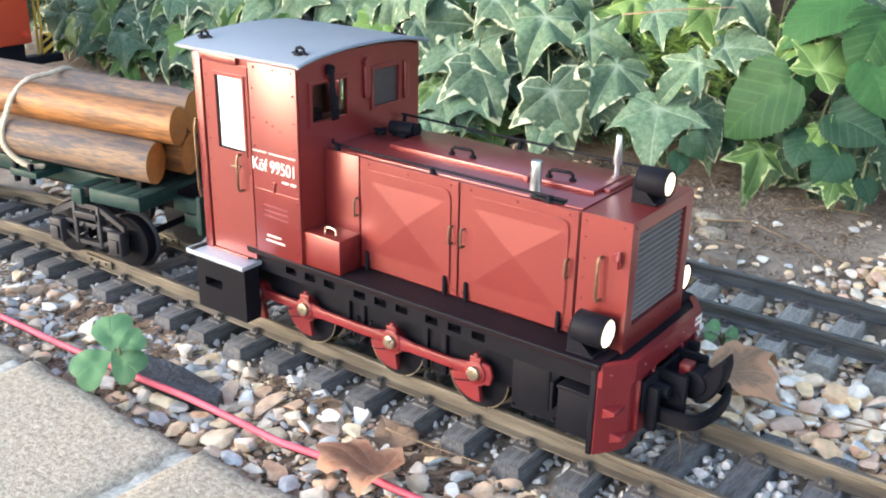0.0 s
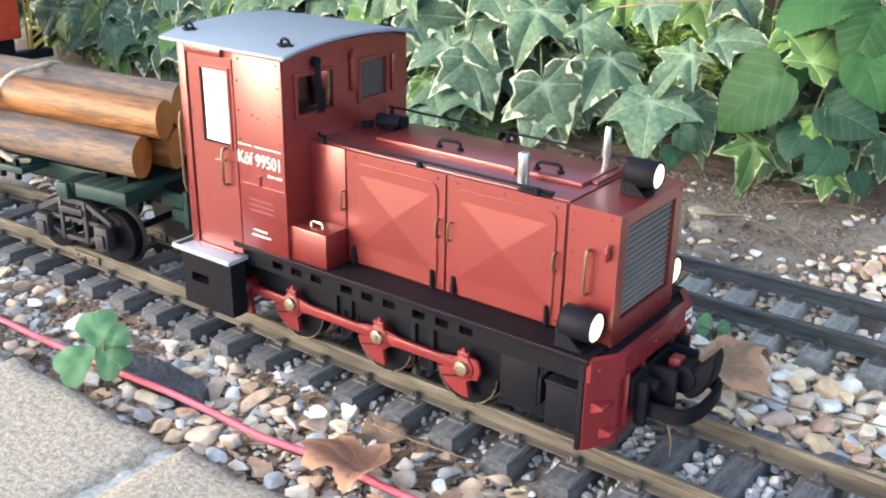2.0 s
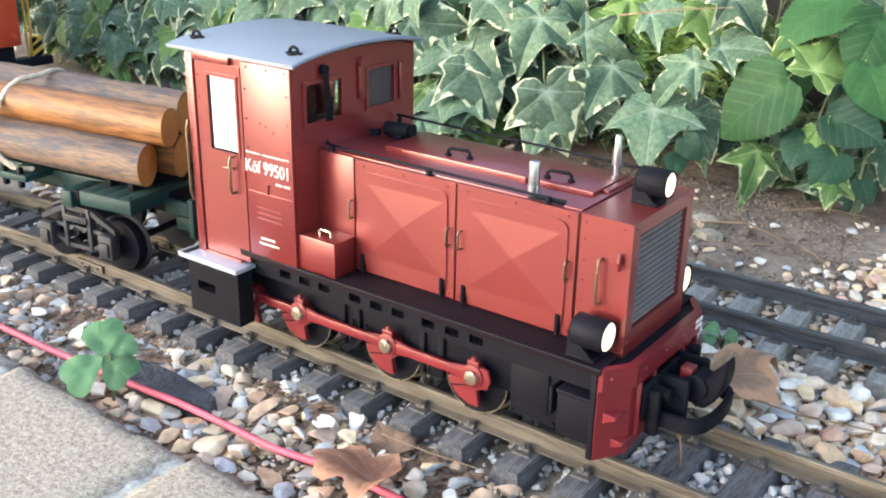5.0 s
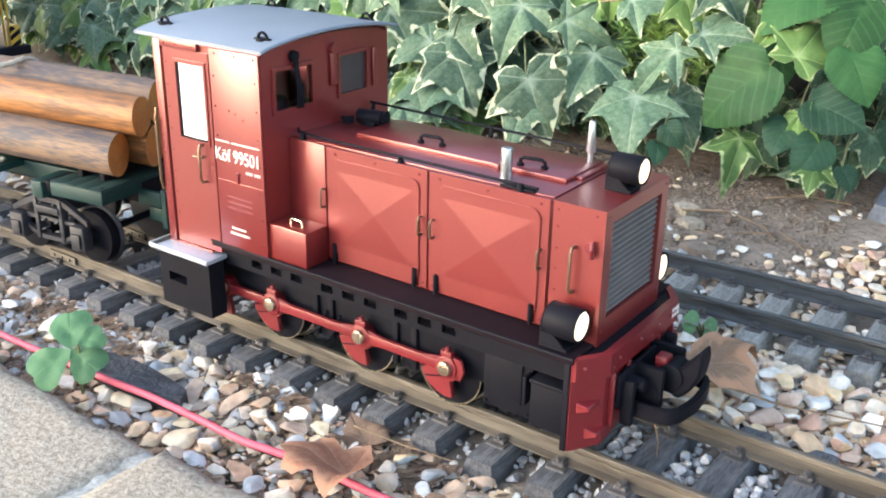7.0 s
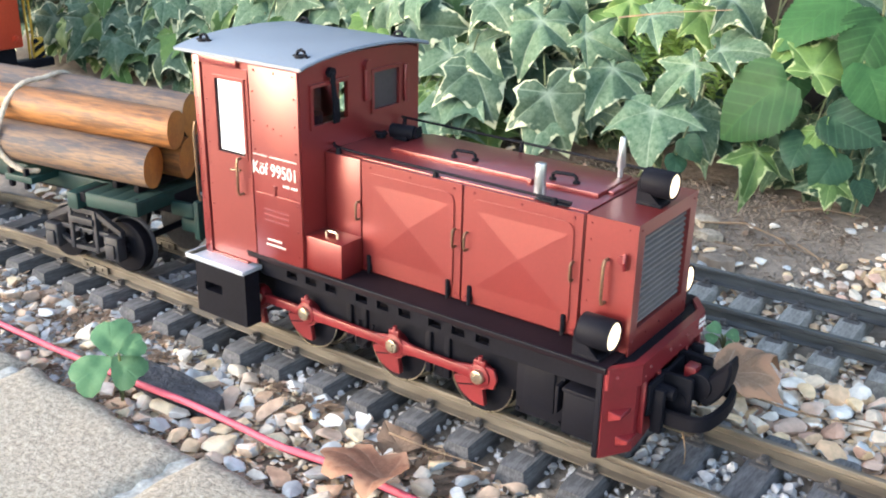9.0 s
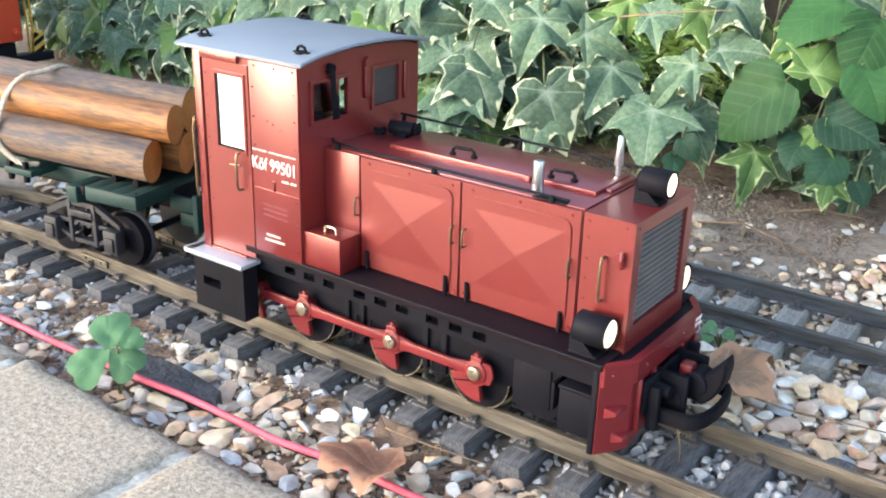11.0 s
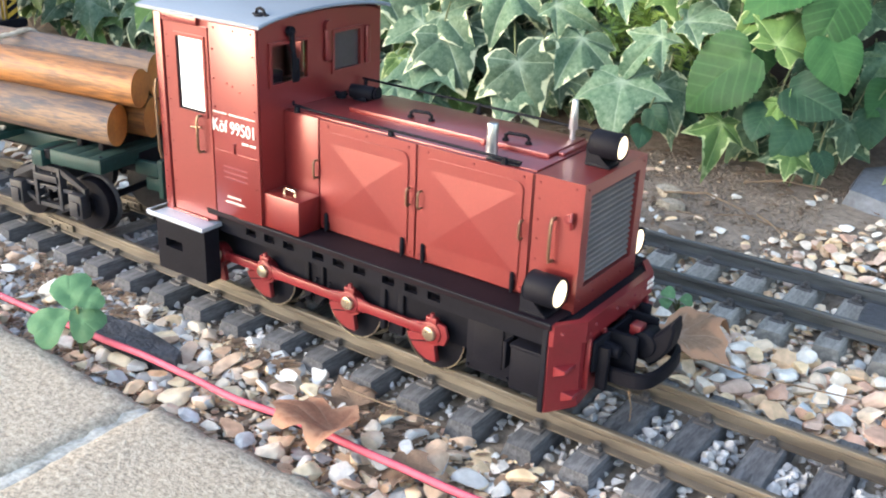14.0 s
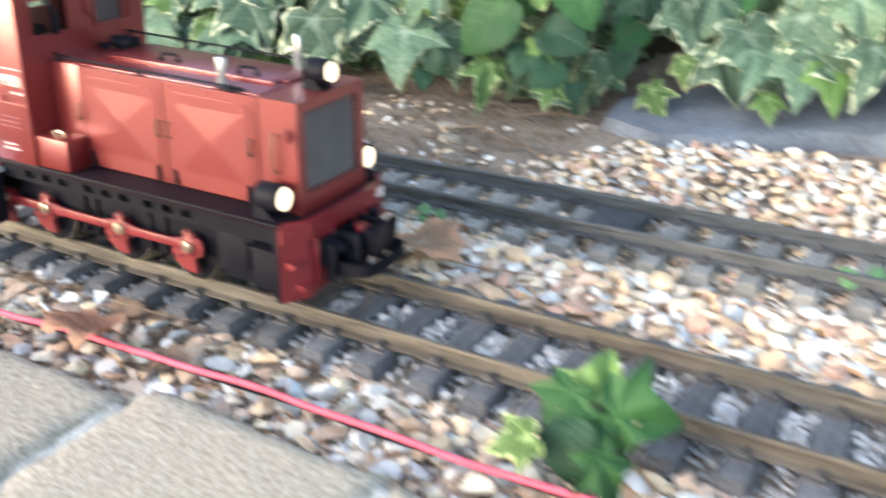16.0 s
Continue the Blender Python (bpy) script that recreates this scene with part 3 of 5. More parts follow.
# door
door = part("door", panel("y", -YC - 0.9, -YC, -106.5, -77.5, 42, 132.5, [(-98.5, -80.5, 93, 127)]), RED, cab, "red cab door with upright window", smooth=0)
part("door_frame", join(box(-112, -107.3, -YC - 1.8, -YC, 39.6, 136, 0.3), box(-107.3, -83.5, -YC - 1.8, -YC, 132.8, 136.2, 0.2), box(-107.3, -83, -YC - 1.6, -YC, 39.6, 41.6, 0.2)), RED, door, smooth=35)
part("window_frame", panel("y", -YC - 1.5, -YC - 0.9, -99.6, -79.4, 91.4, 128.4, [(-98.2, -80.8, 93.2, 126.8)]), RED, door, smooth=0)
# opaque white fill across the whole door window
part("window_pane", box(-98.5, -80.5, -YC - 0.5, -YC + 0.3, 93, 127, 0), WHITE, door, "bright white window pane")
# black strips at left and bottom: the frame's shadow on the pane, as geometry
part("reveal_shadow", join(box(-98.4, -97.2, -YC - 0.95, -YC - 0.5, 93, 127, 0), box(-97.2, -81, -YC - 0.95, -YC - 0.5, 93, 94, 0)), BLACK, door)
part("door_handle", handle((-84, -YC - 0.9, 92), (-84, -YC - 0.9, 75), (0, -3.2, 0), 0.7), BRASS_WIRE, door, "bronze wire door handle")
part("latch", tube([(-84, -YC - 2, 86.5), (-90, -YC - 2.4, 85.8)], 0.6), BRASS_WIRE, door)
part("handrail", handle((-113, -YC + 1, 104), (-113, -YC + 1, 66), (0, -4, 0), 0.7), BRASS_WIRE, cab, "bronze wire handrail")
part("side_panel", box(-76.6, -47.4, -YC - 1.1, -YC, 47.0, 135.6, 0.25), RED, cab, smooth=35)
places = [(x, -YC - 1.1, z) for z in range(52, 134, 12) for x in (-49.5,)] + [(-74.4, -YC - 1.1, z) for z in range(98, 134, 13)]
places += [(x, -YC - 1.1, 133.6) for x in (-73, -61, -50)] + [(-62.5, -YC - 1.1, 109), (-58, -YC - 1.1, 107), (-66, -YC - 1.1, 110)]
rivets(places, (0, -1, 0), cab, 0.6, 0.5)
rivets([(-104.8, -YC - 0.9, z) for z in range(56, 130, 10)] + [(-79, -YC - 0.9, z) for z in range(84, 130, 11)], (0, -1, 0), door, 0.45)
rivets([(-110, -YC - 1.8, z) for z in range(44, 134, 8)] + [(x, -YC - 1.8, 134.6) for x in (-104, -97, -91, -86)], (0, -1, 0), door, 0.45)
for z in (70.2, 67.6, 65.0):
    part("louvre", prism([(-YC - 1.0, z), (-YC - 1.5, z + 0.9), (-YC - 1.0, z + 1.2)], "x", -70.5, -55.5), RED, cab, smooth=0)
part("belt_moulding", box(-76, -48, -YC - 1.35, -YC - 1.0, 77.6, 78.3, 0.1), RED, cab)
part("key_slot", join(box(-63.3, -62.6, -YC - 1.8, -YC - 1, 78, 83, 0.1), box(-64, -61.8, -YC - 1.7, -YC - 1, 82, 83, 0.1)), RED_PART, cab)
side = pose(0, 0, 0, 90, 0, 0)
letters("K\u00f6f 99501", 8.2, Matrix.Translation((-76.8, -YC - 1.2, 87.2)) @ side @ Matrix.Diagonal((0.80, 1, 1, 1)), "lettering", cab, LETTER, 0.015)
for x0, x1, z0, z1 in ((-76, -67.5, 95.5, 96.4), (-65.5, -49.5, 95.5, 96.4), (-58, -54, 83.3, 84.6), (-52.8, -49.4, 83.3, 84.6), (-69, -60.5, 55.9, 57.1), (-70, -58, 53.4, 54.6)):
    part("lettering", join(*[box(x0 + k * 1.3, min(x1, x0 + k * 1.3 + 0.7), -YC - 1.25, -YC - 1.05, z0 + 0.1, z1 - 0.1, 0) for k in range(int((x1 - x0) / 1.3) + 1)]), LETTER, cab, smooth=0)
# cab front
for u0, u1, v0, v1 in ((-35.4, -10.1, 109.6, 129.4), (5.0, 26.5, 109.6, 130)):
    part("window_frame", panel("x", -47, -45.9, u0, u1, v0, v1, [(u0 + 1.6, u1 - 1.6, v0 + 1.6, v1 - 1.6)]), RED, cab, smooth=0)
part("window_pane", box(-48.2, -47.6, -34, -11.5, 111, 128, 0), PANE, cab, "clear window pane")
part("window_pane", box(-48.2, -47.6, 6.5, 25, 111, 128.5, 0), DULL_PANE, cab, "dull dark window pane")
part("wiper", join(rod((-47, -22.5, 133), (-44.8, -22.5, 133), 2.3, n=14), tube([(-45, -22.5, 133), (-44.8, -22, 124), (-44.6, -20.5, 116)], 1.2), box(-45.4, -44.4, -22.6, -18.6, 110.5, 121, 0.3)), BLACK, cab)
part("vent_bar", join(box(-47, -45.4, 0, 4.6, 116, 134, 1.0), rod((-47, 2.3, 132.5), (-44.8, 2.3, 132.5), 2.6, n=16)), RED, cab)
part("vent_bar", box(-47, -45.6, 29, 32.5, 111, 129, 0.8), RED, cab)
# roof
RISE = 4.4
arc = [(44.0 * math.sin(radians(a)) / math.sin(radians(62)) , 136.6 + RISE * (math.cos(radians(a)) - math.cos(radians(62))) / (1 - math.cos(radians(62)))) for a in range(-62, 63, 4)]
roof = part("roof", prism(arc + [(u, v + 1.5) for u, v in arc[::-1]], "x", -122, -43.6), ROOF, loco, "pale blue-grey arched cab roof", smooth=35)
for x in (-43.8, -121.8):
    part("roof_rim", tube([(x, u, v + 0.7) for u, v in arc], 0.85, 8), ROOF, roof)
for x, y in ((-114, -33), (-53, -33), (-114, 33), (-53, 33)):
    v = 136.6 + RISE * (math.sqrt(1 - (y / 44 * math.sin(radians(62))) ** 2) - math.cos(radians(62))) / (1 - math.cos(radians(62))) + 1.4
    part("lifting_eye", join(rod((x, y, v - 0.4), (x, y, v + 0.8), 3.0, 2.6, 16), tube([(x - 2.6, y, v + 0.5), (x - 1.9, y, v + 2.3), (x, y, v + 3.0), (x + 1.9, y, v + 2.3), (x + 2.6, y, v + 0.5)], 0.7), box(x - 4.4, x + 4.4, y - 1, y + 1, v - 0.2, v + 0.7, 0.3)), BLACK, roof)
# hood
hood = part("hood", join(box(-47, 83.2, -YH + 0.6, YH - 0.6, 46.8, 98.2, 0.8), panel("x", 83.8, 105, -YH, YH, 45.6, 98.5, [(-20.5, 20.5, 55.5, 93)])), RED, loco, "red engine hood", smooth=30)
part("hood_side", box(-46.8, -26.4, -YH - 0.3, -YH + 1, 47, 98.6, 0.3), RED, hood)


def diamond(xa, xb, za, zb, y, out):
    bm = bmesh.new()
    c = [bm.verts.new(p) for p in ((xa, y, za), (xb, y, za), (xb, y, zb), (xa, y, zb))]
    top = bm.verts.new(((xa + xb) / 2, y - out, (za + zb) / 2 + 1.0))
    for i in range(4):
        bm.faces.new((c[i], c[(i + 1) % 4], top))
    bm.faces.new(c[::-1])
    return bm


def rounded(xa, xb, za, zb, r, n=5):
    pts = []
    for cx, cz, a in ((xb - r, zb - r, 0), (xa + r, zb - r, 90), (xa + r, za + r, 180), (xb - r, za + r, 270)):
        pts += [(cx + r * math.cos(radians(a + 90 * i / n)), cz + r * math.sin(radians(a + 90 * i / n))) for i in range(n + 1)]
    return pts


for s in (-1, 1):
    for xa, xb in ((-25.6, 27.4), (28.4, 82.8)):
        d = part("hood_door", prism([(xa, 48), (xb, 48), (xb, 98.4), (xa, 98.4)], "y", s * (YH - 0.5), s * (YH + 0.3), 0.15), RED, hood, "red hood door with a pyramid embossing", smooth=35)
        plate = prism(rounded(xa + 3.6, xb - 3.4, 51, 94.2, 4), "y", s * (YH + 0.3), s * (YH + 0.95))
        bmesh.ops.bevel(plate, geom=plate.edges[:], offset=0.3, segments=2, affect="EDGES")
        part("embossed_plate", plate, RED, d, smooth=50)
        bm = diamond(xa + 6.6, xb - 6.0, 56, 89.2, -(YH + 0.94), 0.95)
        if s > 0:
            bmesh.ops.rotate(bm, verts=bm.verts, cent=((xa + xb) / 2 + 0.3, 0, 0), matrix=Matrix.Rotation(math.pi, 3, "Z"))
        part("pyramid", bm, RED, d, smooth=0)
        if s < 0:
            rivets([(x, -YH - 0.3, 96) for x in (xa + 5, (xa + xb) / 2, xb - 4)] + [(xa + 2, -YH - 0.3, 50), (xb - 2, -YH - 0.3, 50)], (0, -1, 0), d, 0.85)
            for x in (xa + 4.4, xb - 5.6):
                part("hinge", join(box(x - 0.9, x + 0.9, -YH - 2.0, -YH - 0.2, 48.2, 55.4, 0.3), rod((x, -YH - 1.6, 47.5), (x, -YH - 1.6, 56), 0.8, n=10)), BLACK, d)
    for x, z0, z1 in ((-27.2, 71.5, 79.5), (24.6, 71.3, 78.8), (30.6, 71.3, 78.8), (79.6, 71.0, 78.4)):
        part("grip", handle((x, s * (YH + 0.3), z0), (x, s * (YH + 0.3), z1), (0, s * 2.6, 0)), BRASS_WIRE, hood, "bronze wire grip")
part("grip", handle((93.6, -YH, 65.5), (93.6, -YH, 83), (0, -3.4, 0), 0.7), BRASS_WIRE, hood, "long bronze wire grip")
part("latch", join(rod((99.5, -YH, 84), (99.5, -YH - 1.2, 84), 1.7, n=18), tube([(101, -YH - 1.2, 87), (101.4, -YH - 2.4, 84), (101, -YH - 1.2, 80.5)], 0.7)), RED_PART, hood)
rivets([(86, -YH, z) for z in (95.5, 89, 80.5, 72.5, 64)] + [(101.5, -YH, z) for z in (96, 50)], (0, -1, 0), hood, 0.6)
rivets([(105, y, z) for y in (-23.5, 23.5) for z in (96, 51)] + [(105, y, 51) for y in (-12, 0, 12)], (1, 0, 0), hood, 0.6)
grille = part("grille", box(98, 101, -20.5, 20.5, 55.5, 93, 0), GRILLE, hood, "grey louvred radiator grille")
for k in range(15):
    z = 56.6 + k * 2.42
    part("slat", prism([(101.0, z), (103.6, z - 0.5), (103.6, z + 0.5), (101.0, z + 1.7)], "y", -20.4, 20.4), GRILLE, grille, smooth=0)
bmtop = join(box(-46.8, 83, -24.5, 24.5, 98.0, 98.9, 0.3), box(-24, 79, -9, 21, 98.6, 100.8, 0.5), box(79, 82, -2, 21, 98.6, 100.2, 0.4), box(48, 50, -11, -8.6, 98.6, 101.2, 0.3))
lid = part("hood_lid", bmtop, RED, hood, "red raised hood lid", smooth=35)
part("handrail", join(tube([(-50, -17, 101), (-44, -23.5, 101), (-30, -25.5, 101), (40, -25.5, 101), (76, -24.5, 100.5)], 0.6), *[rod((x, -25.3, 98.5), (x, -25.3, 101.2), 1.5, 1.1, 10) for x in (-40, 13, 69)]), BLACK, hood, "thin black handrail")
part("handrail", join(tube([(-46, 27, 104), (88, 27, 102.5)], 0.6), *[rod((x, 26, 98.5), (x, 27, 104), 1.2, 0.9, 10) for x in (-44, 22, 88)]), BLACK, hood, "thin black handrail")
part("seam_strip", box(60, 75, -25.5, -22.5, 98.6, 99.5, 0.3), BLACK, hood)
for x, y in ((7, -4), (56, -4.5)):
    part("grip", join(handle((x, y, 100.7), (x + 10, y + 1.5, 100.7), (0, 0, 3.4), 0.75), rod((x, y, 100.5), (x, y, 101.7), 1.5, n=10), rod((x + 10, y + 1.5, 100.5), (x + 10, y + 1.5, 101.7), 1.5, n=10)), BLACK, lid)
part("horn", join(rod((-38, 9, 102.5), (-26, 11.5, 102.5), 3.3, n=20, bevel=0.4), box(-36, -28, 7.5, 13, 98.8, 101, 0.4), rod((-26, 11.5, 102.5), (-24, 12, 102.5), 2.2, 3.6, 16)), BLACK, hood)
part("filler_cap", join(rod((-42.5, 7, 98.8), (-42.5, 7, 101), 2.4, n=16), box(-46, -39, 6.2, 7.8, 100.2, 101.4, 0.3), box(-43.3, -41.7, 3.6, 10.4, 100.2, 101.4, 0.3)), BLACK, hood)
part("exhaust", join(rod((58.3, -18.4, 98.5), (58.3, -18.4, 111.5), 2.3, n=24, bevel=0.3), rod((58.3, -18.4, 98.6), (58.3, -18.4, 102), 2.45, n=24)), CHROME, hood, "silver exhaust pipe")
part("whistle", join(rod((75.5, 16, 100.4), (75.5, 16, 107), 1.1, n=16), rod((75.5, 16, 105), (75.5, 16, 117.5), 2.0, 1.2, 16, 0.3)), CHROME, hood, "silver whistle")
# small box beside the cab
bx = part("tool_box", box(-47.6, -26, -40.5, -YH, 46.8, 63, 0.4), RED, loco, "red lidded box")
part("grip", handle((-39.5, -35, 63), (-33, -35, 63), (0, 0, 2.6), 0.5), NICKEL, bx)
# rear steps
step = part("step_box", join(panel("y", -50, -41, -112, -78, 11.5, 38.4, [(-106, -94, 24, 28.5)]), box(-111, -79, -42, -40, 12, 38, 0)), BLACK, loco, smooth=0)
part("step_plate", box(-117, -77.5, -51.5, -38.8, 38.4, 40.6, 0.4), SILVER, step, "pale silver step plate")
part("rear_platform", box(-118, -112, -51, 51, 38.4, 40.6, 0.4), SILVER, loco)
part("rear_beam", box(-117, -112, -42, 42, 14, 38.4, 0.5), BLACK, loco)


# front beam, cranked at its ends, with plough cheeks
def bow(y):
    return 105 + 8.0 * min(1.0, (41 - abs(y)) / 11.5)


def bowed(y0, y1, top, bottom, back, n=28, inset=0.0):
    bm = bmesh.new()
    cols = []
    for i in range(n + 1):
        y = y0 + (y1 - y0) * i / n
        x = bow(max(-41, min(41, y))) - inset
        cols.append([bm.verts.new(p) for p in ((x, y, top), (x, y, bottom(y)), (x - back, y, bottom(y)), (x - back, y, top))])
    for a, b in zip(cols, cols[1:]):
        for k in range(4):
            bm.faces.new((a[k], b[k], b[(k + 1) % 4], a[(k + 1) % 4]))
    bm.faces.new(cols[0])
    bm.faces.new(cols[-1][::-1])
    bmesh.ops.recalc_face_normals(bm, faces=bm.faces)
    return bm


beam = part("buffer_beam", bowed(-41, 41, 46.6, lambda y: 37.6, 3.5), RED_PART, loco, "red buffer beam with cranked ends", smooth=25)
for s in (-1, 1):
    ya, yb = sorted((s * 41, s * 8))
    part("plough_cheek", bowed(ya, yb, 37.6, lambda y: 8.0 + 0.0045 * (41 - abs(y)) ** 2, 2, 20, 1.6), RED_PART, beam, smooth=25)
    part("edge_strip", box(100.6, 102.8, s * 41.3 - 0.4, s * 41.3 + 0.4, 8, 46.5, 0.1), BLACK, beam)
    for z, y0, y1 in ((28.5, 39.4, 29), (16.5, 35.5, 27.5)):
        ya, yb = sorted((s * y0, s * y1))
        x = bow((y0 + y1) / 2) - 1.6
        part("rung", prism([(x - 3, z), (x + 2.4, z - 0.4), (x + 2.4, z - 2.0), (x - 3, z - 4.6)], "y", ya, yb, 0.3), RED_PART, beam, smooth=35)
    part("rib", box(bow(27) - 2, bow(27) + 0.6, s * 25.5 - 0.7, s * 25.5 + 0.7, 15, 37.6, 0.4), RED_PART, beam)
    part("rib", box(bow(13) - 2, bow(13) + 0.4, s * 13 - 0.8, s * 13 + 0.8, 13, 37.6, 0.4), RED_PART, beam)
rivets([(bow(y), y, 42.6) for y in (-38, -22, -4, 12, 22)] + [(bow(30), y, 40) for y in (-26, 6, 18)], (1, 0, 0), beam, 0.9, 0.6)
part("lettering", join(*[box(bow(y) - 0.4, bow(y) + 0.15, y, y + 1.6, z, z + 1.6, 0) for y in (24, 26.4, 28.6) for z in (40.5, 43)]), LETTER, beam, smooth=0)
part("walkway_front", prism([(bow(y) - 3.2, y) for y in range(-40, 41, 2)] + [(104.1, 40), (104.1, -40)], "z", 43.5, 45.4), BLACK, loco, smooth=35)
# coupler
coupler = part("coupler", join(box(112.6, 114.6, -24, 23, 22, 35.5, 0.6), box(114, 119, -21, -18, 14, 33, 0.8), box(114, 119, 15, 18, 18, 38, 0.8), rod((114, -15, 30), (121, -15, 30), 3.2, 2.6, 14), box(110, 120, -8, 8, 13, 29, 2), box(111, 126, -11, -8.2, 16, 36, 1.2), box(111, 126, 8.2, 11, 16, 37, 1.2), rod((121, -11.5, 26), (121, 11.5, 26), 3.2, n=20)), BLACK, loco, "black hook and loop coupler", smooth=35)


def band(pts, h0, h1, w):
    """A flat strap bent round, from h0 below to h1 above its line, w thick."""
    bm = bmesh.new()
    cols = []
    for i, p in enumerate(pts):
        d = (Vector(pts[min(i + 1, len(pts) - 1)]) - Vector(pts[max(i - 1, 0)])).normalized()
        n = Vector((d.y, -d.x, 0)).normalized() * w / 2
        p = Vector(p)
        cols.append([bm.verts.new(q) for q in (p + n + Vector((0, 0, h0)), p + n + Vector((0, 0, h1)), p - n + Vector((0, 0, h1)), p - n + Vector((0, 0, h0)))])
    for u, v in zip(cols, cols[1:]):
        for k in range(4):
            bm.faces.new((u[k], v[k], v[(k + 1) % 4], u[(k + 1) % 4]))
    bm.faces.new(cols[0])
    bm.faces.new(cols[-1][::-1])
    bmesh.ops.recalc_face_normals(bm, faces=bm.faces)
    bmesh.ops.bevel(bm, geom=[e for e in bm.edges if e.calc_face_angle(0) > 0.8], offset=0.5, segments=2, affect="EDGES")
    return bm


loop = [(112, -15.5, 20.5), (122, -16.8, 21.2), (129, -17, 21.8), (132.4, -15.6, 22), (134.4, -12, 22.2), (135.6, -6, 22.3), (136, 0, 22.4), (135.6, 6, 22.3), (134.4, 13, 22.2), (132.4, 16.5, 22), (129, 18, 21.8), (122, 17.6, 21.2), (112, 16, 20.5)]
part("loop", band(loop, -4.2, 2.4, 2.4), BLACK, coupler, "thick black coupling loop", smooth=40)
part("hook", prism([(126, 24.5), (124.6, 29), (126, 33), (129.4, 35.2), (133, 39.5), (137, 45), (138, 40), (137, 33), (134.5, 27.5), (132, 24.5), (129, 22)], "y", -4.6, 4.6, 1.0), BLACK, coupler, smooth=35)
part("boss", rod((126, -5.6, 31), (126, 5.6, 31), 5.4, 4.8, 20, 0.6), BLACK, coupler, smooth=35)
part("spring_cap", box(119.5, 124.5, -5.2, 0.6, 33.4, 38.2, 0.6), RED_PART, coupler, "small red block")


def lamp(x0, x1, y, z, r, base):
    body = part("headlamp", join(rod((x0, y, z), (x1 - 0.4, y, z), r, r, 32, 0.4), rod((x0 - 0.9, y, z), (x0, y, z), r * 0.8, r, 32)), BLACK, loco, "black cylindrical headlamp, lit")
    part("lens", rod((x1 - 0.8, y, z), (x1 - 0.1, y, z), r * 0.88, r * 0.8, 32, 0.2), LAMP_ON, body, "glowing warm-white lens")
    part("rim", join(tube([(x1 - 0.3, y + r * 0.94 * math.cos(a), z + r * 0.94 * math.sin(a)) for a in [2 * math.pi * k / 24 for k in range(25)]], 0.45, 6)), BLACK, body)
    part("bracket", join(prism([(x0 - 1.5, base), (x1 - 3, base), (x0 + 3, z - r * 0.5), (x0 + 2, z + r * 0.4), (x0 - 0.2, z + r * 0.5), (x0 - 1.5, z)], "y", y - r * 0.75, y - r * 0.55),
                         prism([(x0 - 1.5, base), (x1 - 3, base), (x0 + 3, z - r * 0.5), (x0 + 2, z + r * 0.4), (x0 - 0.2, z + r * 0.5), (x0 - 1.5, z)], "y", y + r * 0.55, y + r * 0.75),
                         box(x0 - 1.6, x1 - 3, y - r * 0.8, y + r * 0.8, base - 0.2, base + 1.2, 0.3)), BLACK, body, smooth=35)


lamp(89.5, 102.6, -34, 56.6, 6.4, 46.8)
lamp(89.5, 102.6, 34, 56.6, 6.4, 46.8)
lamp(94.0, 106.0, 0, 107.0, 5.4, 98.6)


# ---- log wagon ----
WAGON = Matrix.Translation((-0.208, 0, 0)) @ Matrix.Rotation(radians(8), 4, "Z") @ Matrix.Translation((0.208, 0, 0))
wagon = thing("log_wagon", "dark green flat log wagon on grey bogies", "model wagon")
for x0, x1 in ((-219, -181.5), (-470, -432)):
    part("deck", box(x0, x1, -37.5, 37.5, 39.6, 47.2, 0.7), GREEN, wagon)
    for k in range(4):
        w = (x1 - x0 - 0.8) / 4
        part("deck_board", box(x0 + 0.4 + k * w, x0 + 0.1 + (k + 1) * w, -37.2, 37.2, 47.0, 47.8, 0.25), DECK_TOP, wagon, "worn grey-green deck board")
    for y in (-33, -14, 14, 33):
        part("bolt", rod((x1 - 4, y, 47.6), (x1 - 4, y, 48.3), 0.8, n=8), BLACK, wagon)
for x in (-233, -417):
    part("cross_beam", box(x, x + 8, -38, 38, 36.5, 46, 0.6), GREEN, wagon)
part("centre_sill", box(-470, -181, -9, 9, 33, 45, 0.6), BLACK, wagon)
part("plank", box(-225, -221, -36, 36, 41, 46.5, 0.4), BLACK, wagon)
for y in (-15, 15):
    part("side_channel", box(-424, -219, y - 2, y + 2, 38, 47, 0.5), GREEN, wagon)
part("end_plate", join(box(-166, -162.5, -12, 14, 22, 44, 0.5), box(-182, -150, -5, 5, 22, 30, 1), box(-182, -166, -12, -9, 34, 42, 0.5), box(-162.5, -160, -5, 7, 27, 38, 0.5)), GREEN, wagon)
part("coupler_loop", tube([(-150, -9, 24), (-142, -9, 24), (-138, 0, 24), (-142, 9, 24), (-150, 9, 24), (-150, -9, 24)], 1.2), BLACK, wagon)
for x in (-196, -212, -444, -462):
    part("log_bunk", box(x, x + 3.5, -24, 24, 47.6, 52.6, 0.4), BLACK, wagon)
part("cross_beam", box(-284, -262, -36, 36, 44, 48, 0.6), GREEN, wagon)
for x in (-282, -269.5, -330):
    part("stake", box(x, x + 2.6, -35.5, -32.5, 40, 52, 0.4), BLACK, wagon)


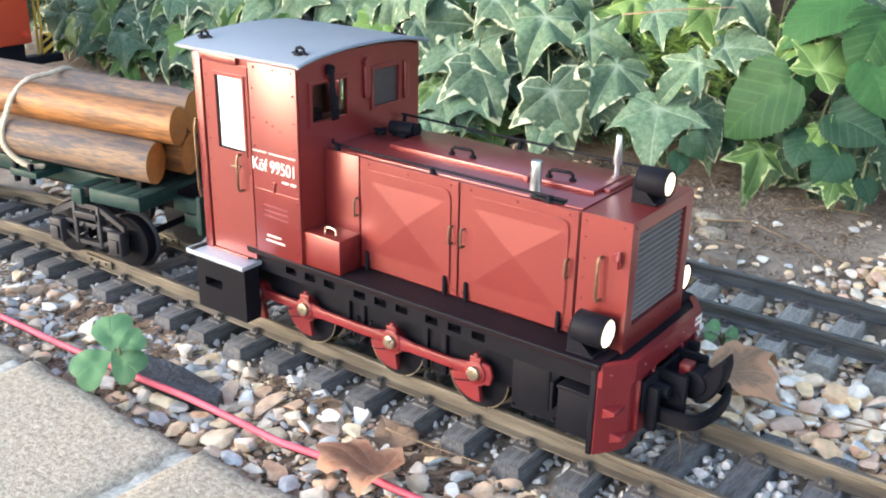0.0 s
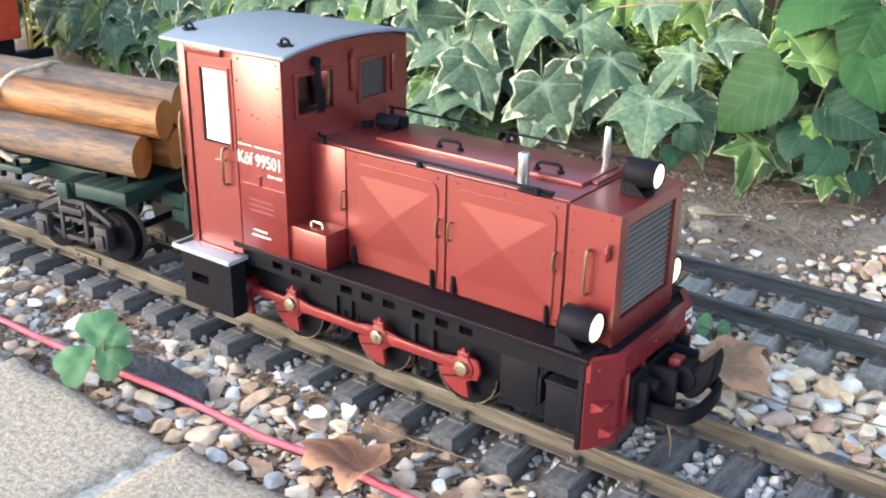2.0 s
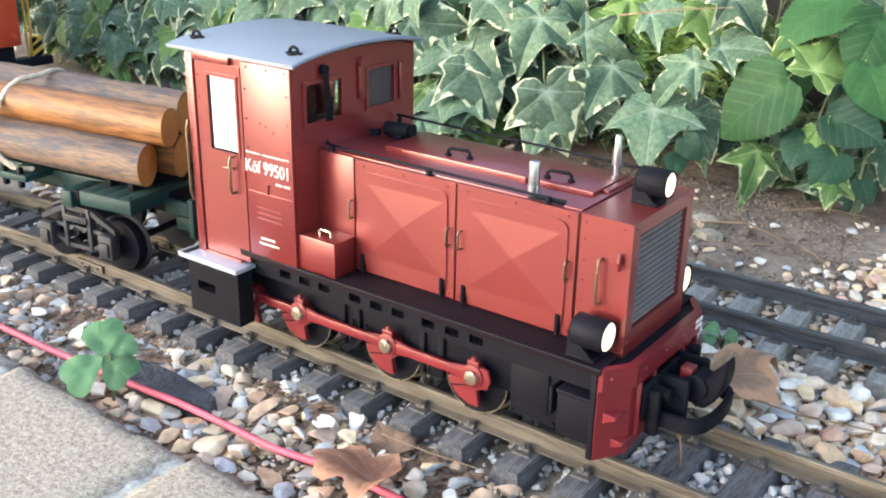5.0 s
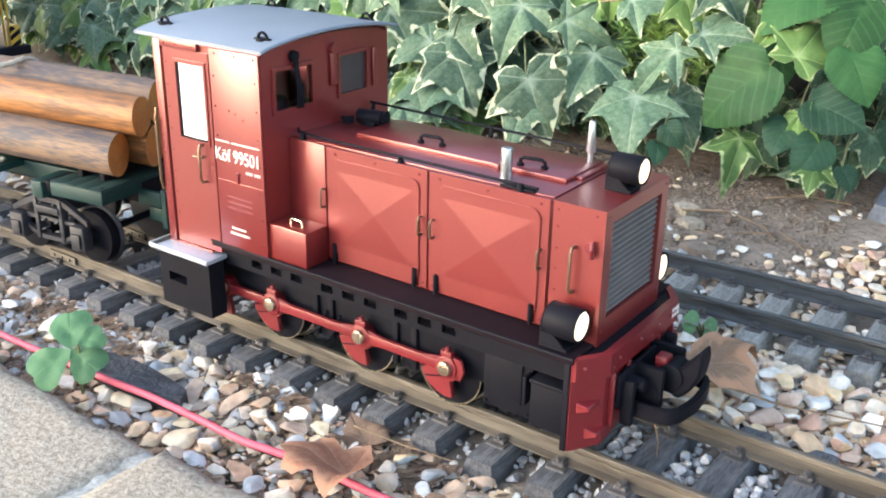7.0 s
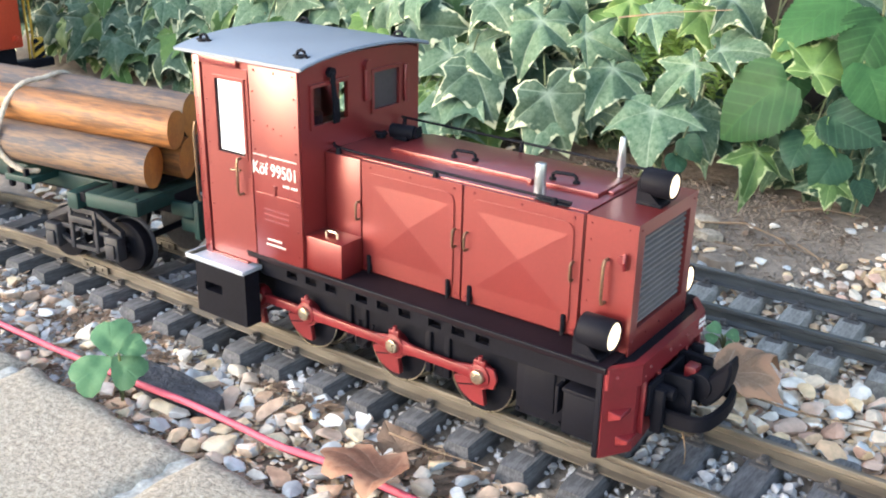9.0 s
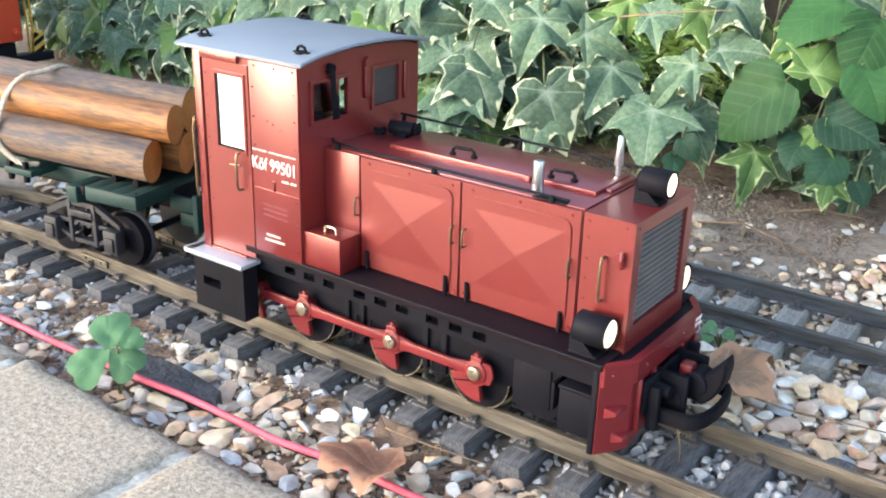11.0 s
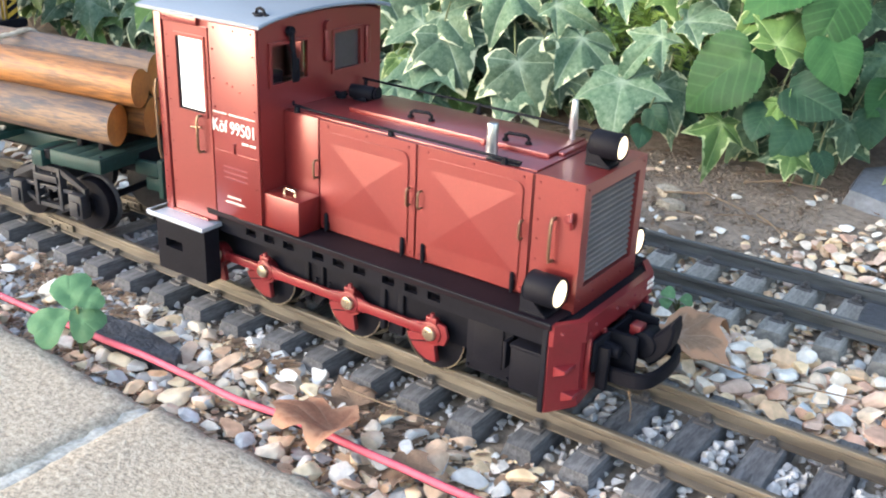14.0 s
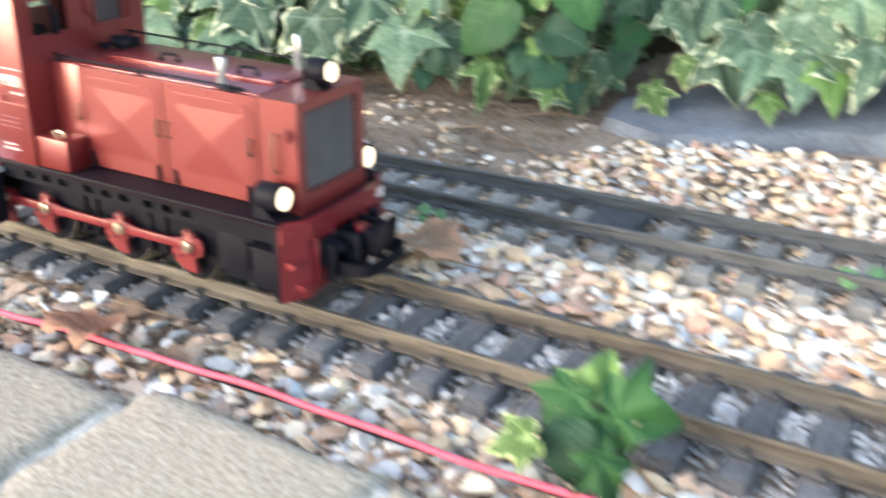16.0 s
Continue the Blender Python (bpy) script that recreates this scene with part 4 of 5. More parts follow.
def bogie(cx):
    b = part("bogie_frame", join(box(cx - 8, cx + 8, -30, 30, 26, 40, 1)), BOGIE, wagon, "grey arch-bar bogie frame", smooth=35)
    for s in (-1, 1):
        y0, y1 = sorted((s * 31, s * 34))
        bar = join(prism([(cx - 28, 27), (cx - 10, 36), (cx + 10, 36), (cx + 28, 27), (cx + 28, 24), (cx + 9, 33), (cx - 9, 33), (cx - 28, 24)], "y", y0, y1),
                   prism([(cx - 28, 22), (cx - 9, 13.5), (cx + 9, 13.5), (cx + 28, 22), (cx + 28, 19.5), (cx + 9, 11), (cx - 9, 11), (cx - 28, 19.5)], "y", y0, y1), box(cx - 10.5, cx - 8, y0 - 0.8, y1 + 0.8, 11, 36, 0.3), box(cx + 8, cx + 10.5, y0 - 0.8, y1 + 0.8, 11, 36, 0.3), box(cx - 9, cx + 9, s * 32.5 - 3.4, s * 32.5 + 3.4, 27, 31, 0.5),
                   box(cx - 28, cx + 28, y0 + 0.6, y1 - 0.6, 21.5, 24, 0.4))
        part("arch_bar", bar, BOGIE, b, smooth=40)
        for dx in (-5, 5):
            part("spring", join(*[tube([(cx + dx + 2.2 * math.cos(t * 0.9), s * 32.5 + 2.2 * math.sin(t * 0.9), 13 + t * 0.75) for t in range(0, 26)], 0.6, 5)]), BOGIE, b)
        for dx in (-23, 23):
            part("axle_box", join(box(cx + dx - 5, cx + dx + 5, s * 34 - 3.5, s * 34 + 3.5, 10, 24, 1), box(cx + dx - 3.2, cx + dx + 3.2, s * 38 - 0.8, s * 38 + 0.8, 12, 20, 0.6)), BOGIE, b, smooth=35)
            w = part("wheel", join(rod((cx + dx, s * 21, 15.2), (cx + dx, s * 27, 15.2), 15.2, 14.7, 40, 0.6), rod((cx + dx, s * 26, 15.2), (cx + dx, s * 28.5, 15.2), 5, 4, 20)), BLACK, b)
            part("flange", rod((cx + dx, s * 19.5, 15.2), (cx + dx, s * 21, 15.2), 17.2, 16.0, 40, 0.3), BOGIE, w, "worn grey wheel flange")
    for dx in (-23, 23):
        part("axle", rod((cx + dx, -30, 15.2), (cx + dx, 30, 15.2), 2, n=12), BLACK, b)


bogie(-227)
bogie(-440)
wagon.matrix_basis = WAGON


def log(label, x_end, length, y, z, r, material, seed):
    t = thing("log", label, "log", "logs on the wagon")
    t.matrix_basis = WAGON
    rnd = random.Random(seed)
    n, steps = 36, 24
    ph = [rnd.uniform(0, 6.28) for _ in range(4)]
    bm = bmesh.new()
    rings = []
    for i in range(steps + 1):
        u = i / steps
        x = x_end - length * u
        ring = []
        for j in range(n):
            a = 2 * math.pi * j / n
            k = r * (1 + 0.03 * math.sin(2 * a + ph[0]) + 0.018 * math.sin(3 * a + ph[1] + 2 * u) + 0.02 * noise.noise(Vector((x * 0.03, math.cos(a) * 1.4, math.sin(a) * 1.4 + seed))) - 0.02 * (i in (0, steps)))
            ring.append(bm.verts.new((x - (0.36 * k * math.cos(a) if i == 0 else 0), y + k * math.cos(a) + 0.7 * math.sin(3 * u + ph[2]), z + k * math.sin(a) + 0.4 * math.sin(4 * u + ph[3]))))
        rings.append(ring)
    for a, b in zip(rings, rings[1:]):
        for j in range(n):
            bm.faces.new((a[j], a[(j + 1) % n], b[(j + 1) % n], b[j]))
    for ring, out in ((rings[0], 0.15), (rings[-1], -0.15)):
        ends = bmesh.new()
        c = ends.verts.new(sum((v.co for v in ring), Vector()) / n + Vector((out * 4, 0, 0)))
        ev = [ends.verts.new(v.co + Vector((out, 0, 0))) for v in ring]
        for j in range(n):
            ends.faces.new((c, ev[j], ev[(j + 1) % n]))
        bmesh.ops.recalc_face_normals(ends, faces=ends.faces)
        part("cut_end", ends, LOG_END, t, "smooth sawn orange log end", smooth=0)
    bmesh.ops.recalc_face_normals(bm, faces=bm.faces)
    part("bark", bm, material, t, smooth=60)


log("weathered brown-grey log with a sawn end, on the wagon deck", -180, 290, -23.4, 63.9, 11.5, BARK_DARK, 1)
log("brown log with a sawn end, in the stack's bottom row", -178, 290, 0, 63.5, 11.2, BARK_RED, 2)
log("brown log with a sawn end, at the stack's far side", -179, 290, 23.4, 63.9, 11.5, BARK_DARK, 3)
log("varnished orange log with a long crack, on the stack's top row", -174, 290, -11.8, 82.6, 10.8, BARK_RED, 4)
log("weathered brown log with a sawn end, on the stack's top row", -184, 290, 12.6, 84.0, 12.2, BARK_DARK, 5)
loop = [(-266, -27, 49.5), (-272, -33, 50.5), (-281, -35.6, 56), (-286, -36.4, 63), (-287, -34.6, 71), (-289, -28.5, 79), (-289, -22.5, 87.5), (-287, -13, 94.8), (-284, 0, 96.2), (-284, 12, 97.2), (-287, 23, 92), (-290, 33, 76), (-290, 36.6, 64), (-286, 35, 50)]
fine = []
for i in range(len(loop) - 1):
    p0, p1, p2, p3 = [Vector(loop[max(0, min(len(loop) - 1, i + k))]) for k in (-1, 0, 1, 2)]
    for j in range(6):
        u = j / 6
        fine.append(0.5 * (2 * p1 + (p2 - p0) * u + (2 * p0 - 5 * p1 + 4 * p2 - p3) * u * u + (3 * p1 - p0 - 3 * p2 + p3) * u ** 3))
rope = thing("rope", "pale twisted rope tied round the logs", "rope")
rope.matrix_basis = WAGON
for k in range(3):
    strand = []
    for i, p in enumerate(fine):
        a = i * 0.9 + k * 2.094
        strand.append(p + Vector((math.cos(a) * 0.9, math.sin(a) * 0.45, math.sin(a) * 0.45)))
    part("strand", tube(strand, 1.15, 7), ROPE, rope)

# far wagon on the second track
far = thing("crane_wagon", "orange-red wagon with a yellow and black striped bar", "model wagon")
part("body", box(-850, -616, 105, 181, 48, 190, 2.5), ORANGE, far)
part("underframe", box(-842, -622, 112, 176, 20, 47.8, 2), BLACK, far)
for x in (-650, -810):
    for y in (119, 167):
        part("wheel", rod((x, y - 3, 16), (x, y + 3, 16), 16, n=28), BLACK, far)
part("buffer", join(rod((-617, 173, 57), (-613, 173, 57), 3.6, 3.2, 16), rod((-613, 173, 57), (-610, 173, 57), 2.0, n=12)), ORANGE, far)
part("beam", box(-636, -622, 176, 214, 26, 34, 0.6), BLACK, far)
for y in (193, 198):
    part("strut", box(-631, -629, y, y + 1.8, 32, 175, 0.3), YELLOW, far)
board = part("warning_board", box(-632, -628, 197.5, 208.5, 26, 53, 0.5), YELLOW, far, "yellow and black striped board")
for k in range(3):
    part("stripe", prism([(197.7, 30 + k * 9), (208.3, 36 + k * 9), (208.3, 40.5 + k * 9), (197.7, 34.5 + k * 9)] if k < 2 else [(197.7, 46), (204, 50), (200, 52.8), (197.7, 51)], "x", -628, -627.6), BLACK, board, smooth=0)
part("coupler", box(-624, -590, 139, 147, 26, 36, 1), BLACK, far)


# ---- paving ----
pavement = thing("pavement", "row of sandy concrete pavers with pale mortar joints", "paving", kind="structure")


def paver(x0, x1, y0, y1, seed, name="paver", material=PAVER, drop=0.0, uneven=1.0, nx=30, ny=46):
    bm = bmesh.new()
    rows = []
    for j in range(ny + 1):
        row = []
        for i in range(nx + 1):
            u, v = i / nx, j / ny
            x, y = x0 + (x1 - x0) * u, y0 + (y1 - y0) * v
            rag = 4.6 * noise.noise(Vector((x * 0.03, 7.7, seed))) + 2.4 * noise.noise(Vector((x * 0.12, 3.3, seed))) + 1.0 * noise.noise(Vector((x * 0.4, 5.3, seed)))
            y += rag * v ** 6
            x += (2.0 * noise.noise(Vector((y * 0.05, seed, 1.0 + round(u)))) + 1.2 * noise.noise(Vector((y * 0.22, seed, 4.0 + round(u))))) * (abs(u - 0.5) * 2) ** 6
            e = min(u * (x1 - x0), (1 - u) * (x1 - x0), (1 - v) * (y1 - y0))
            z = uneven * (0.7 * noise.noise(Vector((x * 0.03, y * 0.03, seed))) + 0.35 * noise.noise(Vector((x * 0.2, y * 0.2, seed)))) - drop
            z -= 3.2 * max(0, 1 - e / 6.0) ** 2 + 1.2 * max(0, 1 - e / 14.0) * (0.5 + noise.noise(Vector((x * 0.12, y * 0.12, seed + 4))))
            row.append(bm.verts.new((x, y, z)))
        rows.append(row)
    for a, b in zip(rows, rows[1:]):
        for i in range(nx):
            bm.faces.new((a[i], a[i + 1], b[i + 1], b[i]))
    rim = rows[-1] + [r[-1] for r in rows[-2::-1]] + rows[0][-2::-1] + [r[0] for r in rows[1:-1]]
    low = [bm.verts.new((v.co.x, v.co.y, -45)) for v in rim]
    for i in range(len(rim)):
        k = (i + 1) % len(rim)
        bm.faces.new((rim[i], rim[k], low[k], low[i]))
    bmesh.ops.recalc_face_normals(bm, faces=bm.faces)
    return part(name, bm, material, pavement, smooth=60)


edges = (-390, -270, -151, -31, 88, 207, 326, 445)
for k, (a, b) in enumerate(zip(edges, edges[1:])):
    front = (-121, -120, -121, -120, -110.5, -114, -112)[k]
    paver(a + 1.6, b - 1.6, -360, front, k + 0.37)
    tagged(paver(b - 8, b + 8, -359, front - 3.5, k + 9.1, "mortar_joint", JOINT, 1.9, 2.6, 12, 90), "rough grey mortar joint")

# unseen slab added behind the camera; it bounces light onto the red paint
tagged(part("path", box(-3000, 3000, -4000, -362, -40, -1.0, 2), PAVER, smooth=35), "unseen sandy concrete sheet added beyond the pavers to bounce light", "path", kind="structure")

# ---- gravel ----
def stone_shapes(count, level, seed):
    rnd = np.random.RandomState(seed)
    shapes = []
    for _ in range(count):
        bm = bmesh.new()
        bmesh.ops.create_icosphere(bm, subdivisions=level, radius=1)
        v = np.array([q.co[:] for q in bm.verts])
        f = np.array([[q.index for q in t.verts] for t in bm.faces])
        bm.free()
        for _ in range(9):
            n = rnd.normal(size=3)
            n /= np.linalg.norm(n)
            over = np.maximum(0, v @ n - rnd.uniform(0.38, 0.70))
            v = v - over[:, None] * n * 0.93
        v = v * (1 + 0.04 * np.sin(v @ rnd.normal(size=3) * 5)[:, None])
        shapes.append((v / np.abs(v).max(), f))
    return shapes


def turn_matrix(rnd):
    q = rnd.normal(size=4)
    w, x, y, z = q / np.linalg.norm(q)
    return np.array([[1 - 2 * (y * y + z * z), 2 * (x * y - z * w), 2 * (x * z + y * w)], [2 * (x * y + z * w), 1 - 2 * (x * x + z * z), 2 * (y * z - x * w)], [2 * (x * z - y * w), 2 * (y * z + x * w), 1 - 2 * (x * x + y * y)]])


def gravel(name, label, material, spots, shapes, seed, flat=0.62, loose=False):
    """Loose stones, each given as x, y, z and radius in millimetres, as one heap."""
    rnd = np.random.RandomState(seed)
    vs, fs, base = [], [], 0
    for x, y, z, r in spots:
        v, f = shapes[rnd.randint(len(shapes))]
        s = np.array([rnd.uniform(0.85, 1.35), rnd.uniform(0.7, 1.05), rnd.uniform(0.55, 0.9)])
        a, b, c = rnd.uniform(0, 6.28), rnd.normal(0, 0.32), rnd.normal(0, 0.32)
        p = (v * s) @ turn_matrix(rnd).T if loose else v * s * (1.0, 1.05, 0.86)
        if not loose:
            p = p @ np.array(Euler((b, c, a)).to_matrix()).T
        p[:, 2] *= flat + 0.2
        vs.append(p * r + (x, y, z))
        fs.append(f + base)
        base += len(v)
    me = bpy.data.meshes.new(name)
    me.from_pydata((np.concatenate(vs) * MM).tolist(), [], np.concatenate(fs).tolist())
    me.materials.append(material)
    me.shade_smooth()
    me.set_sharp_from_angle(angle=radians(24))
    return tagged(new(name, me), label, "gravel", kind="stuff")


def scatter(seed, x0, x1, y0, y1, gap, r0, r1, level, keep=lambda x, y: True, big=0.0):
    """Stones thrown over a field, no two closer than their size, lying on the ground at a level above it."""
    rnd = random.Random(seed)
    cell, taken, spots = r1 * 2, {}, []
    tries = int((x1 - x0) * (y1 - y0) / gap ** 2 * 3.2)
    for k in range(tries):
        x, y = rnd.uniform(x0, x1), rnd.uniform(y0, y1)
        r = r0 + (r1 - r0) * (0.75 * (1 - k / tries) + 0.25 * rnd.random()) ** 1.3
        if big and rnd.random() < big * (1 - k / tries):
            r = r1 * 1.2
        if not keep(x, y):
            continue
        i, j = int(x // cell), int(y // cell)
        if any((x - a) ** 2 + (y - b) ** 2 < ((r + c) * 0.76) ** 2 for di in (-1, 0, 1) for dj in (-1, 0, 1) for a, b, c in taken.get((i + di, j + dj), ())):
            continue
        taken.setdefault((i, j), []).append((x, y, r))
        spots.append((x, y, ground_z(x * MM, y * MM) + level + r * 0.30, r))
    return spots


def on_bend(spots):
    return [(*curved(x, y)[:2], z, r) for x, y, z, r in spots]


fine_stones, small_stones = stone_shapes(14, 3, 5), stone_shapes(10, 2, 9)


def front_edge(x):
    for k, b in enumerate(edges[1:]):
        if x < b:
            return (-121, -120, -121, -120, -110.5, -114, -112)[k]
    return -112


def bare(x, y):
    on_slate = -140 < x < -62 and -95 < y < -74
    if x < -105 + 25 * noise.noise(Vector((y * 0.05, 2.2, 1.0))) and noise.noise(Vector((x * 0.05, y * 0.06, 8.8))) > -0.12:
        return False
    return not on_slate and noise.noise(Vector((x * 0.022, y * 0.03, 4.4))) < 0.42


gravel("gravel", "mixed white, tan and blue-grey river pebbles beside the track", PEBBLE,
       scatter(11, -340, 400, -118, -46, 3.4, 2.4, 7.4, -0.6, lambda x, y: y > front_edge(x) + 5 and bare(x, y)) +
       scatter(12, -340, 400, -114, -47, 5.0, 3.2, 7.2, 3.0, lambda x, y: y > front_edge(x) + 10 and bare(x, y) and y < -60 + 10 * noise.noise(Vector((x * 0.04, 1, 2))), 0.04), fine_stones, 21)
gravel("gravel", "tan and white pebbles between the two tracks", PEBBLE_TAN,
       scatter(13, -420, 480, 30, 118, 4, 3.0, 7.4, 0.5, lambda x, y: 46 < y < 114) + scatter(14, -200, 480, 46, 109, 4.0, 3.6, 7.6, 4.5, big=0.05), fine_stones, 22)
gravel("gravel", "small grey and white stone chips among the sleepers", CHIPS,
       on_bend(scatter(15, -560, 480, -17, 17, 1.9, 1.8, 3.6, 2.6, lambda x, y: 7.5 < (x - 12 + 27.2 * 40) % 27.2 < 19.7) +
       scatter(35, -560, 480, -14, 14, 2.0, 2.0, 3.6, 5.2, lambda x, y: 9 < (x - 12 + 27.2 * 40) % 27.2 < 18.2) +
       scatter(36, -560, 480, -40, 46, 5.4, 1.4, 3.2, 1.0, lambda x, y: 7.5 < (x - 12 + 27.2 * 40) % 27.2 < 19.7) +
       scatter(16, -560, -90, -112, -46, 3.4, 1.6, 4.4, 0.8, lambda x, y: noise.noise(Vector((x * 0.04, y * 0.05, 1.7))) < 0.3)), small_stones, 23, loose=True)
gravel("gravel", "tan pebbles and brown bits among the pale sleepers", PEBBLE_TAN,
       scatter(17, -420, 560, 110, 212, 3.6, 1.4, 4.6, 0.6, lambda x, y: 7.5 < (x - 4 + 27.2 * 40) % 27.2 < 19.7 and noise.noise(Vector((x * 0.03, y * 0.03, 9))) < 0.25), small_stones, 24)
gravel("gravel", "tan and white pebbles spilling over the soil beyond the track", PEBBLE_TAN,
       scatter(18, 60, 620, 206, 330, 6.0, 2.4, 5.8, 0, lambda x, y: (y - 205) < (x - 70) * 1.15 and noise.noise(Vector((x * 0.02, y * 0.02, 3))) < 0.3) +
       scatter(19, 120, 620, 210, 330, 7.0, 3.0, 6.6, 3.0, lambda x, y: (y - 205) < (x - 90) * 1.1) +
       scatter(20, -400, 120, 206, 330, 22, 2.0, 5.0, 0, lambda x, y: noise.noise(Vector((x * 0.02, y * 0.02, 6))) > 0.0), fine_stones, 25)
gravel("soil_crumbs", "small brown crumbs of soil and grit", SOIL, scatter(26, -300, 460, 205, 350, 3.6, 0.5, 2.2, 0.1, lambda x, y: noise.noise(Vector((x * 0.03, y * 0.03, 5.5))) < 0.28), small_stones, 27)
gravel("grit", "fine tan and brown grit between the pebbles", PEBBLE_TAN,
       scatter(27, -340, 400, -119, -44, 3.2, 0.9, 2.6, 0.8, lambda x, y: y > front_edge(x) + 3) + scatter(28, -200, 480, 46, 116, 2.6, 1.0, 3.6, 2.4), small_stones, 28)

# dry bits of leaf
rnd = random.Random(31)
vs, fs = [], []
for x0, x1, y0, y1, count, lift in ((-320, 400, -117, -46, 420, 2.5), (-200, 460, 48, 114, 120, 3.5), (-300, 460, 116, 210, 160, 2.5), (-300, 460, 206, 350, 700, 1.5), (-340, -105, -114, -50, 420, 4.0), (-165, -20, -119, -103, 170, 3.5), (-20, 330, -116, -102, 130, 3.0),
                                    (-60, -20, -72, -48, 100, 4.0), (20, 60, -74, -48, 110, 4.0), (-230, -130, -76, -48, 120, 3.0), (100, 130, -76, -50, 90, 3.5)):
    for _ in range(count):
        x, y, s, a = rnd.uniform(x0, x1), rnd.uniform(y0, y1), rnd.uniform(1.3, 5), rnd.uniform(0, 6.28)
        z = ground_z(x * MM, y * MM) + lift + rnd.uniform(0, 1.5)
        c, d = math.cos(a), math.sin(a)
        w, tz = s * rnd.uniform(0.25, 0.6), rnd.uniform(-0.25, 0.5)
        b = len(vs)
        for u, v, h in ((-1, 0, 0), (-0.3, 0.8, 0.12), (0.5, 0.6, 0.25), (1, 0, 0.5), (0.4, -0.7, 0.3), (-0.4, -0.6, 0.08)):
            vs.append(((x + (u * s * c - v * w * d)) * MM, (y + (u * s * d + v * w * c)) * MM, (z + h * s * tz) * MM))
        fs.append(tuple(range(b, b + 6)))
me = bpy.data.meshes.new("leaf_litter")
me.from_pydata(vs, [], fs)
me.materials.append(LITTER)
tagged(new("leaf_litter", me), "scattered crumbs of dry brown leaves", "leaf litter", kind="stuff")


def slab(name, label, outline, z0, z1, material, tilt=(0, 0), seed=0.0, category="stone"):
    bm = bmesh.new()
    n = len(outline)
    cx, cy = sum(p[0] for p in outline) / n, sum(p[1] for p in outline) / n
    rings = []
    pts = []
    for i in range(n):
        (ax, ay), (bx_, by_) = outline[i], outline[(i + 1) % n]
        for k in range(4):
            pts.append((ax + (bx_ - ax) * k / 4, ay + (by_ - ay) * k / 4))
    for s, z in ((1.0, z0), (1.02, (z0 + z1) / 2), (0.97, z1 - 0.6), (0.9, z1), (0.6, z1), (0.3, z1)):
        ring = []
        for x, y in pts:
            q = Vector((x * 0.06, y * 0.06, z * 0.2 + seed))
            px = cx + (x - cx) * s + 3.0 * noise.noise(q)
            py = cy + (y - cy) * s + 3.0 * noise.noise(q + Vector((5, 0, 0)))
            ring.append(bm.verts.new((px, py, z + tilt[0] * (px - cx) + tilt[1] * (py - cy) + 1.0 * noise.noise(q * 1.5))))
        rings.append(ring)
    for a, b in zip(rings, rings[1:]):
        for i in range(len(pts)):
            j = (i + 1) % len(pts)
            bm.faces.new((a[i], a[j], b[j], b[i]))
    bm.faces.new(rings[-1])
    bmesh.ops.recalc_face_normals(bm, faces=bm.faces)
    return tagged(part(name, bm, material, smooth=40), label, category)


slab("slate", "thin black slate flake lying among the pebbles", [(-137, -86), (-118, -76), (-90, -76), (-62, -80), (-58, -87), (-80, -93), (-110, -94)], -19, -6.5, DARK_SLATE, (0.0, -0.05), 1.0)
slab("slate", "large flat blue-grey slate at the bed's edge", [(120, 322), (165, 308), (212, 318), (262, 350), (312, 364), (430, 398), (440, 490), (240, 468), (170, 400), (118, 362)], -16, 16, SLATE, (0.0, 0.15), 2.0)
slab("slate", "blue-grey flat stone beside the ivy", [(452, 372), (560, 360), (600, 430), (470, 460)], -12, 14, SLATE, (0.0, 0.1), 3.0)
slab("stone", "pale flat stone on the soil", [(20, 250), (31, 247), (40, 252), (36, 258), (24, 258)], -14, -4, PAVER, (0, 0), 4.0)
slab("stone", "brown flat stone half sunk in the soil", [(34, 222), (46, 217), (60, 221), (57, 229), (42, 231)], -18, -8, SOIL, (0, 0), 5.0)
slab("stone", "pale rounded stone on the soil", [(12, 268), (22, 264), (30, 270), (24, 278), (14, 277)], -12, -1, PAVER, (0, 0), 6.0)
slab("track_plate", "dark blue-black flat plate lying between the rails", [(174, 146), (204, 146), (204, 183), (174, 183)], -12, -5, DARK_SLATE, (0, 0), 7.0, "plate")

# wires
wire = [(-420, -108), (-300, -104), (-208, -101.8), (-173, -101.6), (-142, -100), (-100, -98), (-69, -96), (-37, -95), (-10, -95), (9, -92.5), (43, -90.6), (71, -89.7), (97, -89), (130, -87.5), (166, -88.3), (217, -88.8), (245, -88.4), (320, -86), (420, -90)]


def along(pts, z, dy, wob, step=6):
    out = []
    for (x0, y0), (x1, y1) in zip(pts, pts[1:]):
        k = max(2, int((x1 - x0) / step))
        for i in range(k):
            u = i / k
            x, y = x0 + (x1 - x0) * u, y0 + (y1 - y0) * u
            out.append((x, y + dy + 0.8 * noise.noise(Vector((x * 0.03, dy, 0))), z + wob * noise.noise(Vector((x * 0.02, 3 + dy, 1)))))
    return out


tagged(part("wire", tube(along(wire, -4.6, 0, 1.0), 1.55, 10), WIRE_PINK, smooth=60), "pink insulated wire lying along the gravel", "wire", "wires beside the track")
tagged(part("wire", tube(along(wire, -7.2, 1.9, 1.0), 1.35, 8), BLACK, smooth=60), "black insulated wire under the pink one", "wire", "wires beside the track")


